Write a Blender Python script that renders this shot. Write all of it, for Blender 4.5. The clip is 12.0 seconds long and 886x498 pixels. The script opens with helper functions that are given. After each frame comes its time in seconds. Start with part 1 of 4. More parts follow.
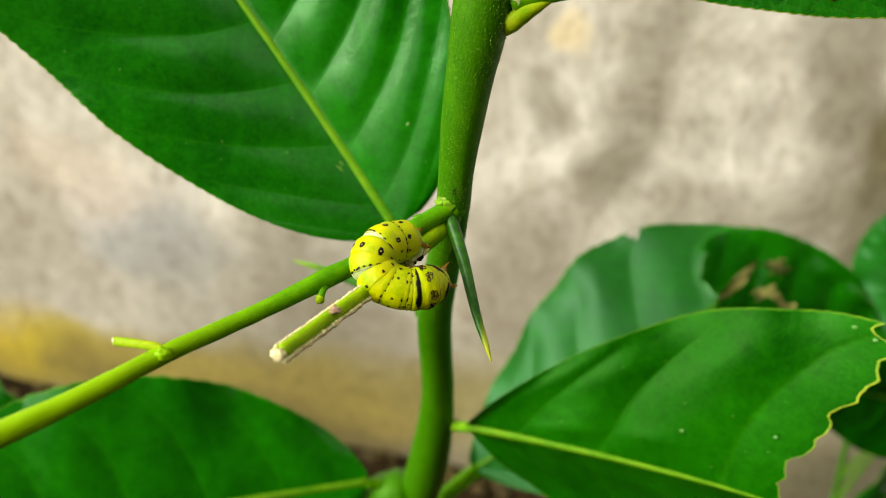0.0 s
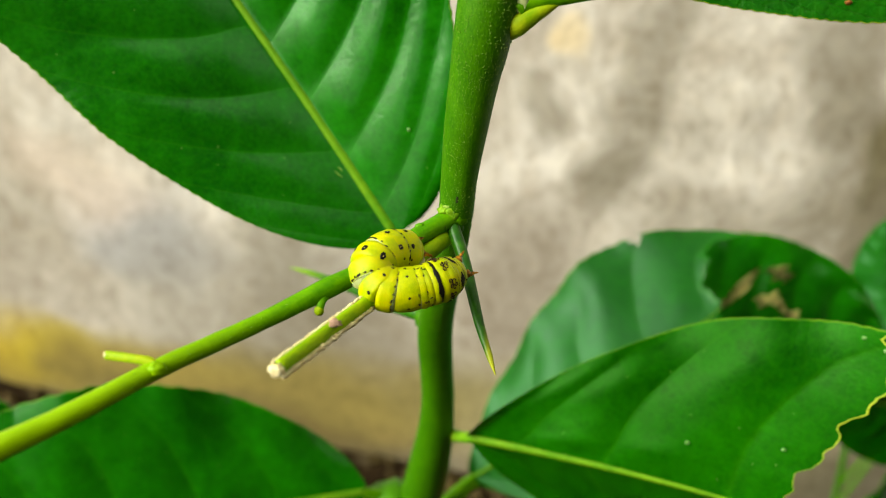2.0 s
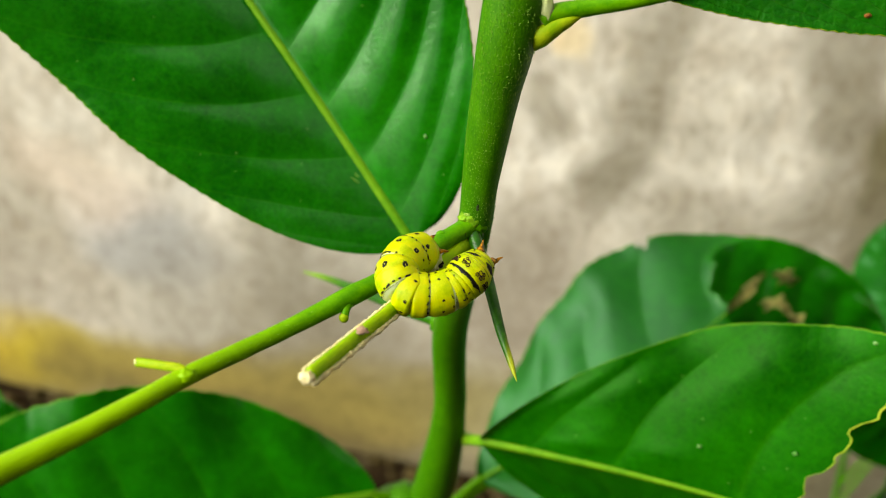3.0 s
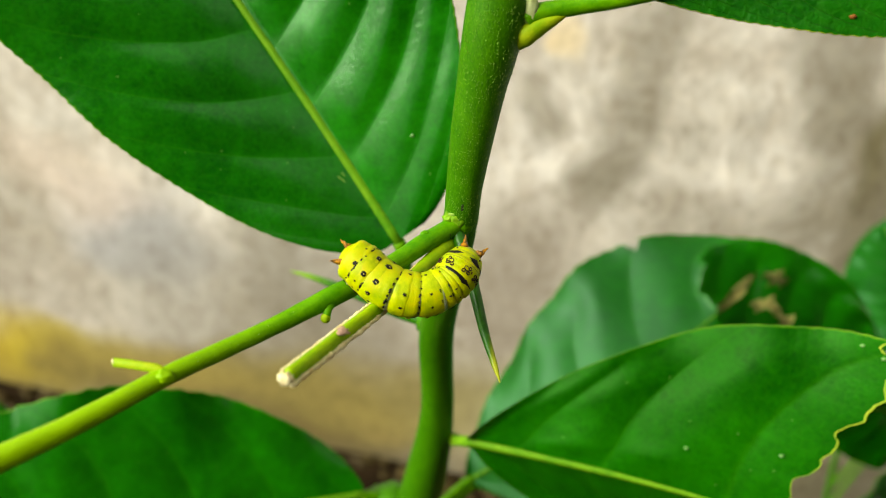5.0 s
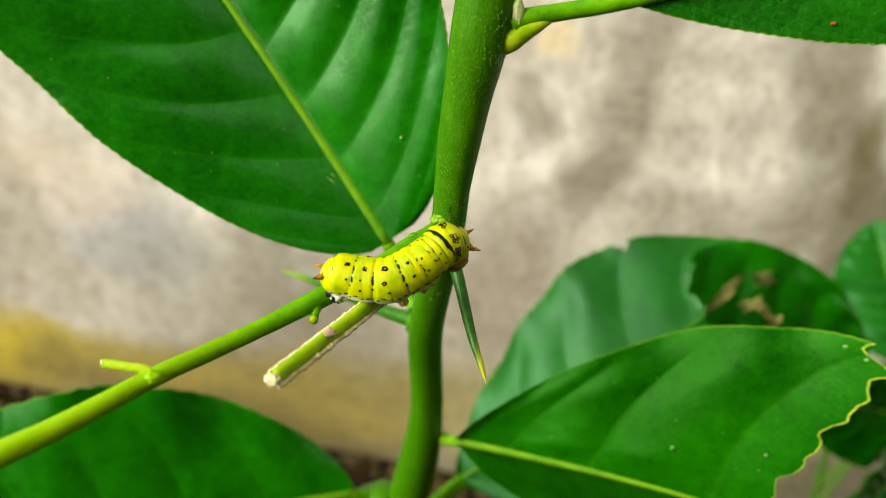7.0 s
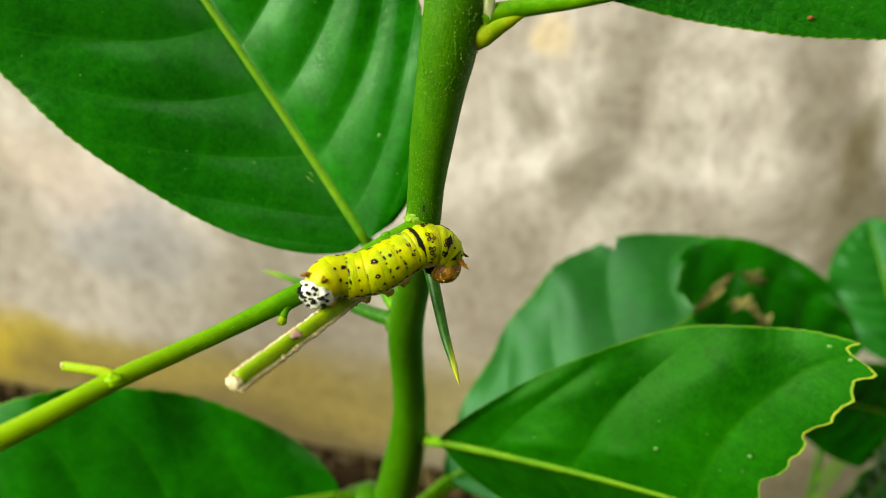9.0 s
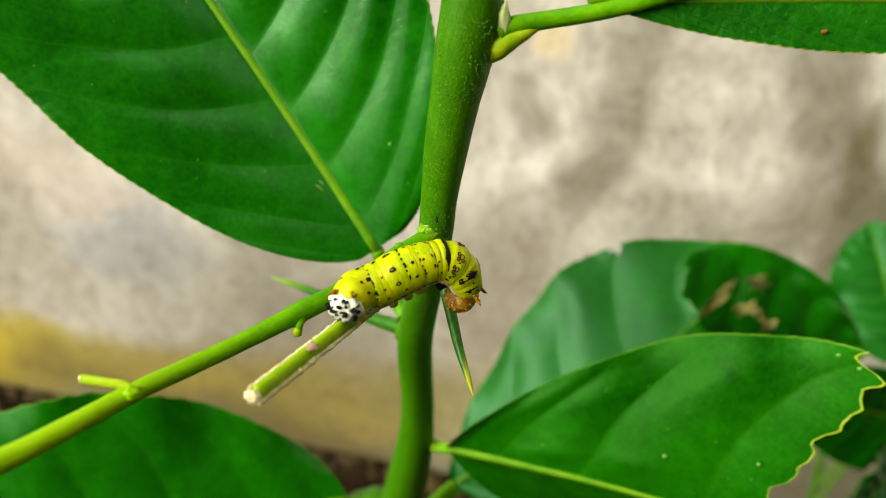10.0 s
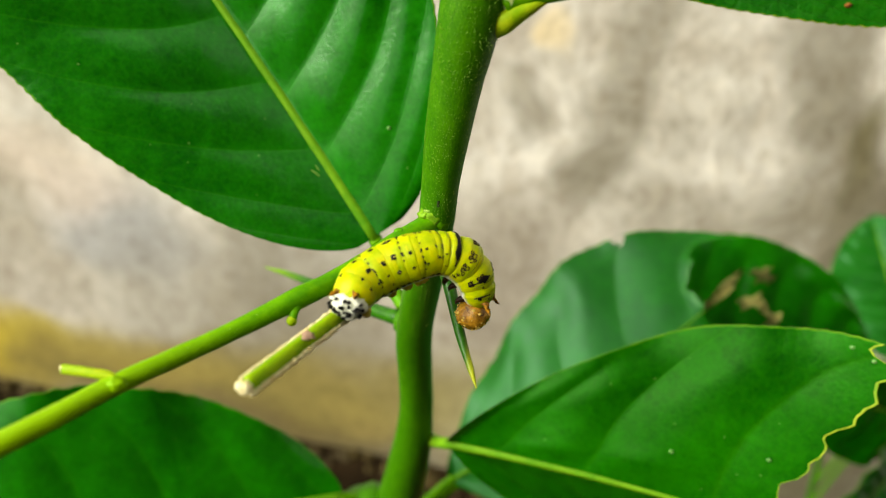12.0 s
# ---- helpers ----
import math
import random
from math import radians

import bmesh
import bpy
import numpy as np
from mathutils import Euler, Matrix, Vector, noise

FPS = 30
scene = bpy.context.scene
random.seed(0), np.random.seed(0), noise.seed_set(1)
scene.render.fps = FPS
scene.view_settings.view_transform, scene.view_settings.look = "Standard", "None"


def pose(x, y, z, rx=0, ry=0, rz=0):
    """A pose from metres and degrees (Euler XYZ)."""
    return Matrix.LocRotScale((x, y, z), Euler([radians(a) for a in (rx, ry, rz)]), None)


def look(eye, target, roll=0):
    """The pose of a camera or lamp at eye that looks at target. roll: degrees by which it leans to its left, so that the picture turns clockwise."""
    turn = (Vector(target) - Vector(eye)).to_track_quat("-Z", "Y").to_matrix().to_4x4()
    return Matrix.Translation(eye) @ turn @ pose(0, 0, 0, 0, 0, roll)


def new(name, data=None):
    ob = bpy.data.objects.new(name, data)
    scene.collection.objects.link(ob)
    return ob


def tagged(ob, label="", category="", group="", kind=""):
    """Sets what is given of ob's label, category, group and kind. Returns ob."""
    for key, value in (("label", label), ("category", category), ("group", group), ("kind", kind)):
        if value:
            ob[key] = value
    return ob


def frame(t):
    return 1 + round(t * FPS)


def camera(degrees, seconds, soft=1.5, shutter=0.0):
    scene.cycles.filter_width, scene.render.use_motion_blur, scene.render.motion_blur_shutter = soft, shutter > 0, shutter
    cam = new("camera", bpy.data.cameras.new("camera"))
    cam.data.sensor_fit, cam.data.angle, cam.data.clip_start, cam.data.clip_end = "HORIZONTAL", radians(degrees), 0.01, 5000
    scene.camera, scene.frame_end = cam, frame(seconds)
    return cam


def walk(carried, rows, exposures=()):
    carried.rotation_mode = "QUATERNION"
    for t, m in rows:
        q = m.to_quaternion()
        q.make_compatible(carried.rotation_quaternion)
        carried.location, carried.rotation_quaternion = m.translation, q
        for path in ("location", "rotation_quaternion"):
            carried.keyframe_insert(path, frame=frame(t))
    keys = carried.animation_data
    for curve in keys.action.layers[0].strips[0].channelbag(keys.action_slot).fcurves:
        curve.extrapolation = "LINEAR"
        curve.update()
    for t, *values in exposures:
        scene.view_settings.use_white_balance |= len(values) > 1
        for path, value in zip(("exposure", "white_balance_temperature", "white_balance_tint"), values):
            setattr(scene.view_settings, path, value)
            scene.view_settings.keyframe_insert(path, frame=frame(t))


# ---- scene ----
cam = camera(60.0, 12.0, soft=0.8)
cam.data.dof.use_dof = True
cam.data.dof.focus_distance = 0.09
cam.data.dof.aperture_fstop = 19.0
METRES, EYE, TILT, LEAN, TURN = 0.1, 0.47, -35.0, 0.0, 0.0
EXPOSURE = 1.1
ROWS = [
    (0.0, 0.0000, 0.0000, 0.0000, 0.00, 0.00, -0.00),
    (0.5, -0.0016, 0.0092, 0.0014, -0.10, 0.06, -0.06),
    (1.0, -0.0087, 0.0181, 0.0061, -0.20, 0.12, -0.06),
    (1.5, -0.0028, 0.0265, 0.0113, -0.28, 0.21, -0.10),
    (2.0, -0.0074, 0.0262, 0.0085, -0.27, 0.19, -0.09),
    (2.5, -0.0287, 0.0144, 0.0202, -0.34, 0.19, -0.16),
    (3.0, -0.0371, 0.0155, 0.0172, -0.52, 0.19, -0.19),
    (5.0, -0.0233, 0.0219, 0.0184, -0.86, 0.14, -0.46),
    (5.5, -0.0144, 0.0210, 0.0116, -0.95, 0.15, -0.54),
    (6.0, -0.0184, 0.0116, 0.0223, -1.04, 0.14, -0.55),
    (6.5, -0.0194, 0.0148, 0.0012, -1.18, 0.02, -0.55),
    (7.0, -0.0162, 0.0124, 0.0227, -1.34, 0.03, -0.60),
    (9.0, 0.0154, 0.0276, 0.0243, -1.38, -0.10, -0.51),
    (9.5, 0.0018, 0.0238, 0.0249, -1.36, -0.11, -0.48),
    (10.0, -0.0025, 0.0250, 0.0368, -1.49, -0.07, -0.53),
    (10.5, -0.0073, 0.0369, 0.0384, -1.57, -0.09, -0.54),
    (11.0, -0.0103, 0.0423, 0.0346, -1.61, -0.11, -0.62),
    (11.5, -0.0151, 0.0562, 0.0237, -1.63, -0.30, -0.65),
    (12.0, -0.0069, 0.0661, 0.0254, -1.73, -0.40, -0.66),
]
walk(cam, [(t, pose(0, 0, EYE, TILT, LEAN, TURN) @ pose(METRES * x, METRES * y, METRES * z, 90 + pitch, roll, yaw)) for t, x, y, z, yaw, pitch, roll in ROWS],
     [(0.0, EXPOSURE, 6620, 4), (12.0, EXPOSURE, 6620, 4)])

# ---- light: bright overcast sky over a small yard ----
world = bpy.data.worlds.new("sky")
scene.world = world
world.use_nodes = True
sky = world.node_tree.nodes.new("ShaderNodeTexSky")
sky.sky_type = "NISHITA"
sky.sun_disc = False
sky.sun_elevation = radians(36)
sky.sun_rotation = radians(248)
sky.air_density, sky.dust_density = 1.0, 4.0
cloud = world.node_tree.nodes.new("ShaderNodeMix")
cloud.data_type = "RGBA"
cloud.inputs["Factor"].default_value = 0.8
cloud.inputs["B"].default_value = (5.9, 5.7, 5.2, 1)
world.node_tree.links.new(sky.outputs[0], cloud.inputs["A"])
world.node_tree.links.new(cloud.outputs["Result"], world.node_tree.nodes["Background"].inputs[0])
world.node_tree.nodes["Background"].inputs[1].default_value = 0.11

sun = new("sun", bpy.data.lights.new("sun", "SUN"))
sun.data.energy, sun.data.angle, sun.data.color = 2.6, radians(45), (1.0, 0.96, 0.88)
sun.matrix_world = look((-1.5, -0.5, 1.58), (0, 0.1, 0.4))


# ---- materials ----
def nodes_of(name):
    m = bpy.data.materials.new(name)
    m.use_nodes = True
    return m, m.node_tree.nodes, m.node_tree.links, m.node_tree.nodes["Principled BSDF"]


def ramp(nodes, stops):
    r = nodes.new("ShaderNodeValToRGB")
    while len(r.color_ramp.elements) < len(stops):
        r.color_ramp.elements.new(0.5)
    for e, (p, c) in zip(r.color_ramp.elements, stops):
        e.position, e.color = p, (*c, 1)
    return r


def noise_tex(nodes, links, coord, scale, detail=4.0, rough=0.55, stretch=(1, 1, 1)):
    mp = nodes.new("ShaderNodeMapping")
    mp.inputs["Scale"].default_value = stretch
    links.new(coord, mp.inputs["Vector"])
    n = nodes.new("ShaderNodeTexNoise")
    n.inputs["Scale"].default_value = scale
    n.inputs["Detail"].default_value = detail
    n.inputs["Roughness"].default_value = rough
    links.new(mp.outputs[0], n.inputs["Vector"])
    return n.outputs["Fac"]


def mixc(nodes, links, fac, a, b, mode="MIX"):
    m = nodes.new("ShaderNodeMix")
    m.data_type, m.blend_type = "RGBA", mode
    for sock, v in ((m.inputs["Factor"], fac), (m.inputs["A"], a), (m.inputs["B"], b)):
        if isinstance(v, (int, float)):
            sock.default_value = v
        elif isinstance(v, tuple):
            sock.default_value = (*v, 1)
        else:
            links.new(v, sock)
    return m.outputs["Result"]


def calc(nodes, links, op, a, b=0.0, c=0.0):
    m = nodes.new("ShaderNodeMath")
    m.operation = op
    for sock, v in zip(m.inputs, (a, b, c)):
        if isinstance(v, (int, float)):
            sock.default_value = v
        else:
            links.new(v, sock)
    return m.outputs[0]


def bumped(nodes, links, bsdf, height, strength, distance):
    b = nodes.new("ShaderNodeBump")
    b.inputs["Strength"].default_value = strength
    b.inputs["Distance"].default_value = distance
    links.new(height, b.inputs["Height"])
    links.new(b.outputs[0], bsdf.inputs["Normal"])


def grainy(name, dark, light, scale, rough=0.5, bump=0.3, dist=0.0002, stretch=(1, 1, 1), fine=0.25, spec=0.28):
    """A surface of two tones, mottled at a broad and a fine scale."""
    m, n, l, b = nodes_of(name)
    co = n.new("ShaderNodeTexCoord").outputs["Object"]
    broad = noise_tex(n, l, co, scale, 4, 0.6, stretch)
    small = noise_tex(n, l, co, scale * 7, 3, 0.6, stretch)
    both = calc(n, l, "MULTIPLY_ADD", small, fine, calc(n, l, "MULTIPLY", broad, 1 - fine))
    r = ramp(n, [(0.34, dark), (0.66, light)])
    l.new(both, r.inputs[0])
    l.new(r.outputs[0], b.inputs["Base Color"])
    b.inputs["Roughness"].default_value = rough
    b.inputs["Specular IOR Level"].default_value = spec
    bumped(n, l, b, both, bump, dist)
    return m


def leaf_material(name, dark, light, vein, rough=0.3, gloss=0.7, sheen=(0.6, 1, 0.66), relief=0.26):
    """Waxy citrus leaf: mottled green, a fine pale net and faint side veins along the blade's own vein count."""
    m, n, l, b = nodes_of(name)
    tc = n.new("ShaderNodeTexCoord")
    uv = n.new("ShaderNodeUVMap")
    uv.uv_map = "Veins"
    sep = n.new("ShaderNodeSeparateXYZ")
    l.new(uv.outputs[0], sep.inputs[0])
    broad = noise_tex(n, l, tc.outputs["Object"], 60, 4, 0.6)
    fine = noise_tex(n, l, tc.outputs["Object"], 1500, 3, 0.6)
    mid = noise_tex(n, l, tc.outputs["Object"], 330, 3, 0.6)
    r = ramp(n, [(0.35, dark), (0.65, light)])
    l.new(calc(n, l, "MULTIPLY_ADD", fine, 0.25, calc(n, l, "MULTIPLY_ADD", mid, 0.3, calc(n, l, "MULTIPLY", broad, 0.45))), r.inputs[0])
    saw = calc(n, l, "FRACT", calc(n, l, "MULTIPLY_ADD", mid, 0.02, sep.outputs[0]))
    ridge = calc(n, l, "ABSOLUTE", calc(n, l, "SUBTRACT", saw, 0.5))
    line = n.new("ShaderNodeMapRange")
    line.inputs["From Min"].default_value, line.inputs["From Max"].default_value = 0.465, 0.5
    l.new(ridge, line.inputs["Value"])
    dots = n.new("ShaderNodeTexVoronoi")
    dots.inputs["Scale"].default_value = 420
    l.new(tc.outputs["Object"], dots.inputs["Vector"])
    few = n.new("ShaderNodeSeparateColor")
    l.new(dots.outputs["Color"], few.inputs[0])
    speck = calc(n, l, "MULTIPLY", calc(n, l, "LESS_THAN", dots.outputs["Distance"], 0.07), calc(n, l, "GREATER_THAN", few.outputs[0], 0.6))
    cells = n.new("ShaderNodeTexVoronoi")
    cells.feature = "DISTANCE_TO_EDGE"
    cells.inputs["Scale"].default_value = 640
    l.new(tc.outputs["Object"], cells.inputs["Vector"])
    net = n.new("ShaderNodeMapRange")
    net.inputs["From Min"].default_value, net.inputs["From Max"].default_value = 0.14, 0.0
    l.new(cells.outputs["Distance"], net.inputs["Value"])
    col = mixc(n, l, calc(n, l, "MULTIPLY", line.outputs[0], 0.22), r.outputs[0], vein)
    col = mixc(n, l, calc(n, l, "MULTIPLY", net.outputs[0], 0.1), col, vein)
    col = mixc(n, l, calc(n, l, "MULTIPLY", speck, 0.4), col, (0.16, 0.32, 0.06))
    l.new(col, b.inputs["Base Color"])
    l.new(calc(n, l, "MULTIPLY_ADD", mid, 0.2, rough - 0.1), b.inputs["Roughness"])
    b.inputs["Specular IOR Level"].default_value = gloss
    b.inputs["Specular Tint"].default_value = (*sheen, 1)
    sunk = calc(n, l, "ADD", line.outputs[0], calc(n, l, "MULTIPLY", net.outputs[0], 0.25))
    bumped(n, l, b, calc(n, l, "MULTIPLY_ADD", sunk, -0.5, calc(n, l, "MULTIPLY_ADD", mid, 1.6, fine)), relief, 0.00016)
    return m


leaf_green = leaf_material("citrus_leaf", (0.001, 0.055, 0.0001), (0.01, 0.17, 0.0003), (0.025, 0.2, 0.0008), 0.22, 0.45, (0.66, 1, 0.62), 0.2)
leaf_young = leaf_material("citrus_leaf_light", (0.001, 0.042, 0.0001), (0.009, 0.125, 0.0003), (0.025, 0.15, 0.0008), 0.36, 0.2, (0.32, 1, 0.18), 0.25)
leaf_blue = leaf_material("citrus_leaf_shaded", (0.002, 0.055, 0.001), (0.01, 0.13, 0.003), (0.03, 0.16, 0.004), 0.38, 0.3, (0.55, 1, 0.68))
# darker copy of the leaf green: the top leaf's shade is in its colour
leaf_dimmed = leaf_material("citrus_leaf_dimmed", (0.001, 0.045, 0.0003), (0.01, 0.13, 0.0008), (0.04, 0.2, 0.006), 0.4, 0.25, (0.6, 1, 0.5), 0.9)
rib_green = grainy("midrib", (0.06, 0.2, 0.003), (0.15, 0.31, 0.008), 260, 0.45)
margin_mat = grainy("leaf_margin", (0.025, 0.13, 0.001), (0.11, 0.26, 0.004), 300, 0.5)
chewed_mat = grainy("chewed_margin", (0.12, 0.28, 0.003), (0.42, 0.47, 0.02), 260, 0.55)
stem_mat = grainy("green_stem", (0.02, 0.112, 0.0005), (0.062, 0.205, 0.0009), 700, 0.42, 0.5, 0.0002, (1, 1, 0.6), 0.6)
twig_mat = grainy("young_twig", (0.05, 0.21, 0.0005), (0.13, 0.34, 0.0008), 500, 0.4, 0.7, 0.0002)


def ageing(material, young, start, end):
    """Mixes a grainy material towards the paler colour of its young end, along x."""
    n, l = material.node_tree.nodes, material.node_tree.links
    b = n["Principled BSDF"]
    old = b.inputs["Base Color"].links[0].from_socket
    sep = n.new("ShaderNodeSeparateXYZ")
    l.new(n.new("ShaderNodeTexCoord").outputs["Object"], sep.inputs[0])
    far = n.new("ShaderNodeMapRange")
    far.interpolation_type = "SMOOTHSTEP"
    far.inputs["From Min"].default_value, far.inputs["From Max"].default_value = start, end
    l.new(sep.outputs[0], far.inputs["Value"])
    l.new(mixc(n, l, far.outputs[0], old, mixc(n, l, 0.75, old, young)), b.inputs["Base Color"])


ageing(twig_mat, (0.3, 0.5, 0.0008), -0.012, -0.036)
thorn_near = grainy("thorn_near", (0.008, 0.07, 0.0004), (0.035, 0.16, 0.0008), 900, 0.35)
ageing(thorn_near, (0.5, 0.52, 0.02), 0.0043, 0.0053)
thorn_far = grainy("thorn_far", (0.008, 0.08, 0.0004), (0.04, 0.17, 0.0008), 900, 0.35)
ageing(thorn_far, (0.24, 0.42, 0.01), -0.020, -0.029)
stalk_mat = grainy("chewed_stalk", (0.18, 0.38, 0.002), (0.36, 0.52, 0.004), 400, 0.5, 0.4, 0.0001)
axil_mat = grainy("pale_node", (0.05, 0.2, 0.002), (0.24, 0.42, 0.015), 900, 0.42, 0.8, 0.0003)
thorn_mat = grainy("thorn", (0.008, 0.07, 0.0004), (0.035, 0.16, 0.0008), 900, 0.35)
stub_mat = grainy("yellow_stalk", (0.2, 0.36, 0.002), (0.42, 0.5, 0.01), 400, 0.5)
wither_mat = grainy("withered_leaf", (0.02, 0.03, 0.003), (0.46, 0.42, 0.12), 300, 0.8)
cut_mat = grainy("dry_cut", (0.72, 0.56, 0.24), (0.92, 0.86, 0.5), 900, 0.8, 0.8, 0.0003)
fleck_mat = grainy("cork_fleck", (0.1, 0.29, 0.012), (0.3, 0.46, 0.06), 900, 0.6)
dew_mat = grainy("dew", (0.06, 0.24, 0.03), (0.2, 0.4, 0.1), 500, 0.2, spec=0.5)
scar_mat = grainy("bark_scar", (0.012, 0.03, 0.003), (0.04, 0.06, 0.012), 900, 0.8)

for m in (stem_mat, twig_mat, stalk_mat, axil_mat, thorn_mat, rib_green, margin_mat, stub_mat):
    m.node_tree.nodes["Principled BSDF"].inputs["Specular Tint"].default_value = (0.6, 1.0, 0.3, 1)


def wall_material():
    """Old lime plaster: blotched beige, soft damp stains of their own shapes, broader darker patches, yellow algae low
    down.
    """
    m, n, l, b = nodes_of("weathered_plaster")
    co = n.new("ShaderNodeTexCoord").outputs["Object"]
    warp = n.new("ShaderNodeTexNoise")
    warp.inputs["Scale"].default_value, warp.inputs["Detail"].default_value = 16, 1
    l.new(co, warp.inputs["Vector"])
    shift = n.new("ShaderNodeVectorMath")
    shift.operation = "MULTIPLY_ADD"
    shift.inputs[1].default_value = (0.05, 0.05, 0.05)
    l.new(warp.outputs["Color"], shift.inputs[0])
    l.new(co, shift.inputs[2])
    back = n.new("ShaderNodeVectorMath")
    back.operation = "SUBTRACT"
    back.inputs[1].default_value = (0.025, 0.025, 0.025)
    l.new(shift.outputs[0], back.inputs[0])
    sep = n.new("ShaderNodeSeparateXYZ")
    l.new(back.outputs[0], sep.inputs[0])
    x, z = sep.outputs[0], sep.outputs[2]

    def stain(col, place, colour, strength):
        cx, cz, rx, rz = place
        dx = calc(n, l, "DIVIDE", calc(n, l, "SUBTRACT", x, cx), rx)
        dz = calc(n, l, "DIVIDE", calc(n, l, "SUBTRACT", z, cz), rz)
        r = calc(n, l, "ADD", calc(n, l, "MULTIPLY", dx, dx), calc(n, l, "MULTIPLY", dz, dz))
        soft = n.new("ShaderNodeMapRange")
        soft.interpolation_type = "SMOOTHSTEP"
        soft.inputs["From Min"].default_value, soft.inputs["From Max"].default_value = 2.2, 0.0
        l.new(r, soft.inputs["Value"])
        return mixc(n, l, calc(n, l, "MULTIPLY", soft.outputs[0], strength), col, colour)

    base = ramp(n, [(0.3, (0.52, 0.475, 0.4)), (0.5, (0.64, 0.6, 0.525)), (0.7, (0.75, 0.71, 0.64))])
    l.new(noise_tex(n, l, co, 14, 2, 0.5, (1, 1, 0.7)), base.inputs[0])
    blot = ramp(n, [(0.36, (0.62, 0.56, 0.48)), (0.52, (1, 1, 1)), (0.66, (1.12, 1.1, 1.06))])
    l.new(noise_tex(n, l, co, 42, 3, 0.6, (1.2, 1, 0.8)), blot.inputs[0])
    col = mixc(n, l, 0.5, base.outputs[0], blot.outputs[0], "MULTIPLY")
    streak = ramp(n, [(0.52, (0, 0, 0)), (0.7, (1, 1, 1))])
    l.new(noise_tex(n, l, co, 20, 2, 0.5, (1.5, 1, 0.45)), streak.inputs[0])
    col = mixc(n, l, calc(n, l, "MULTIPLY", streak.outputs[0], 0.16), col, (0.34, 0.29, 0.21))
    damp, algae, brown = (0.19, 0.165, 0.105), (0.4, 0.32, 0.015), (0.19, 0.14, 0.035)
    col = stain(col, (0.208, 0.341, 0.012, 0.048), damp, 0.58)
    col = stain(col, (0.194, 0.285, 0.016, 0.037), damp, 0.65)
    col = stain(col, (0.190, 0.257, 0.014, 0.023), damp, 0.58)
    col = stain(col, (0.158, 0.300, 0.010, 0.015), damp, 0.58)
    # broad darker patch to the right of the stem
    col = stain(col, (0.154, 0.180, 0.038, 0.065), (0.3, 0.26, 0.2), 0.90)
    col = stain(col, (0.263, 0.297, 0.008, 0.014), damp, 0.29)
    col = stain(col, (0.232, 0.290, 0.012, 0.014), damp, 0.29)
    col = stain(col, (0.170, 0.340, 0.007, 0.009), (0.85, 0.66, 0.32), 0.58)
    col = stain(col, (0.296, 0.343, 0.018, 0.026), damp, 0.72)
    col = stain(col, (0.324, 0.286, 0.011, 0.028), (0.13, 0.11, 0.03), 0.95)
    col = stain(col, (0.301, 0.309, 0.016, 0.014), damp, 0.58)
    # wide darker patch, in the same tone as the damp streaks
    col = stain(col, (0.267, 0.247, 0.057, 0.023), damp, 0.51)
    col = stain(col, (0.305, 0.273, 0.017, 0.039), damp, 0.58)
    col = stain(col, (0.336, 0.258, 0.017, 0.040), damp, 0.95)
    col = stain(col, (-0.107, 0.176, 0.050, 0.042), (0.38, 0.385, 0.4), 0.80)
    col = stain(col, (-0.147, 0.218, 0.05, 0.03), (0.76, 0.62, 0.5), 0.5)
    col = stain(col, (-0.044, 0.117, 0.093, 0.070), (0.27, 0.25, 0.2), 0.60)
    col = stain(col, (0.030, 0.175, 0.051, 0.046), (0.25, 0.23, 0.18), 0.55)
    col = stain(col, (-0.013, 0.186, 0.022, 0.028), damp, 0.30)
    col = stain(col, (-0.201, 0.197, 0.031, 0.049), damp, 0.35)
    col = stain(col, (-0.142, 0.244, 0.022, 0.027), damp, 0.25)
    col = stain(col, (-0.222, 0.114, 0.073, 0.054), (0.3, 0.26, 0.2), 0.60)
    col = stain(col, (0.044, 0.093, 0.084, 0.060), (0.2, 0.17, 0.11), 0.72)
    col = stain(col, (-0.272, 0.036, 0.098, 0.044), (0.46, 0.34, 0.008), 0.97)
    col = stain(col, (-0.159, 0.044, 0.090, 0.031), algae, 0.88)
    col = stain(col, (-0.207, 0.039, 0.028, 0.017), brown, 0.60)
    col = stain(col, (-0.071, 0.037, 0.115, 0.044), brown, 0.92)
    col = stain(col, (0.031, 0.032, 0.077, 0.043), brown, 0.95)
    col = stain(col, (0.062, 0.034, 0.030, 0.021), (0.5, 0.38, 0.12), 0.60)
    col = stain(col, (0.02, 0.062, 0.10, 0.040), (0.25, 0.2, 0.045), 0.85)
    col = stain(col, (0.14, 0.06, 0.06, 0.05), (0.26, 0.22, 0.07), 0.8)
    col = stain(col, (0.335, 0.075, 0.06, 0.05), (0.26, 0.21, 0.1), 0.8)
    col = stain(col, (-0.12, 0.058, 0.07, 0.026), (0.34, 0.27, 0.05), 0.5)
    # darker patch low on the right
    col = stain(col, (0.375, 0.055, 0.06, 0.05), (0.11, 0.1, 0.055), 0.85)
    low = n.new("ShaderNodeMapRange")
    low.inputs["From Min"].default_value, low.inputs["From Max"].default_value = 0.05, 0.0
    l.new(z, low.inputs["Value"])
    col = mixc(n, l, calc(n, l, "MULTIPLY", low.outputs[0], 0.8), col, (0.11, 0.085, 0.02))
    mottle = ramp(n, [(0.36, (0.72, 0.68, 0.6)), (0.52, (1, 1, 1)), (0.66, (1.14, 1.12, 1.07))])
    l.new(noise_tex(n, l, back.outputs[0], 75, 3, 0.6), mottle.inputs[0])
    col = mixc(n, l, 0.4, col, mottle.outputs[0], "MULTIPLY")
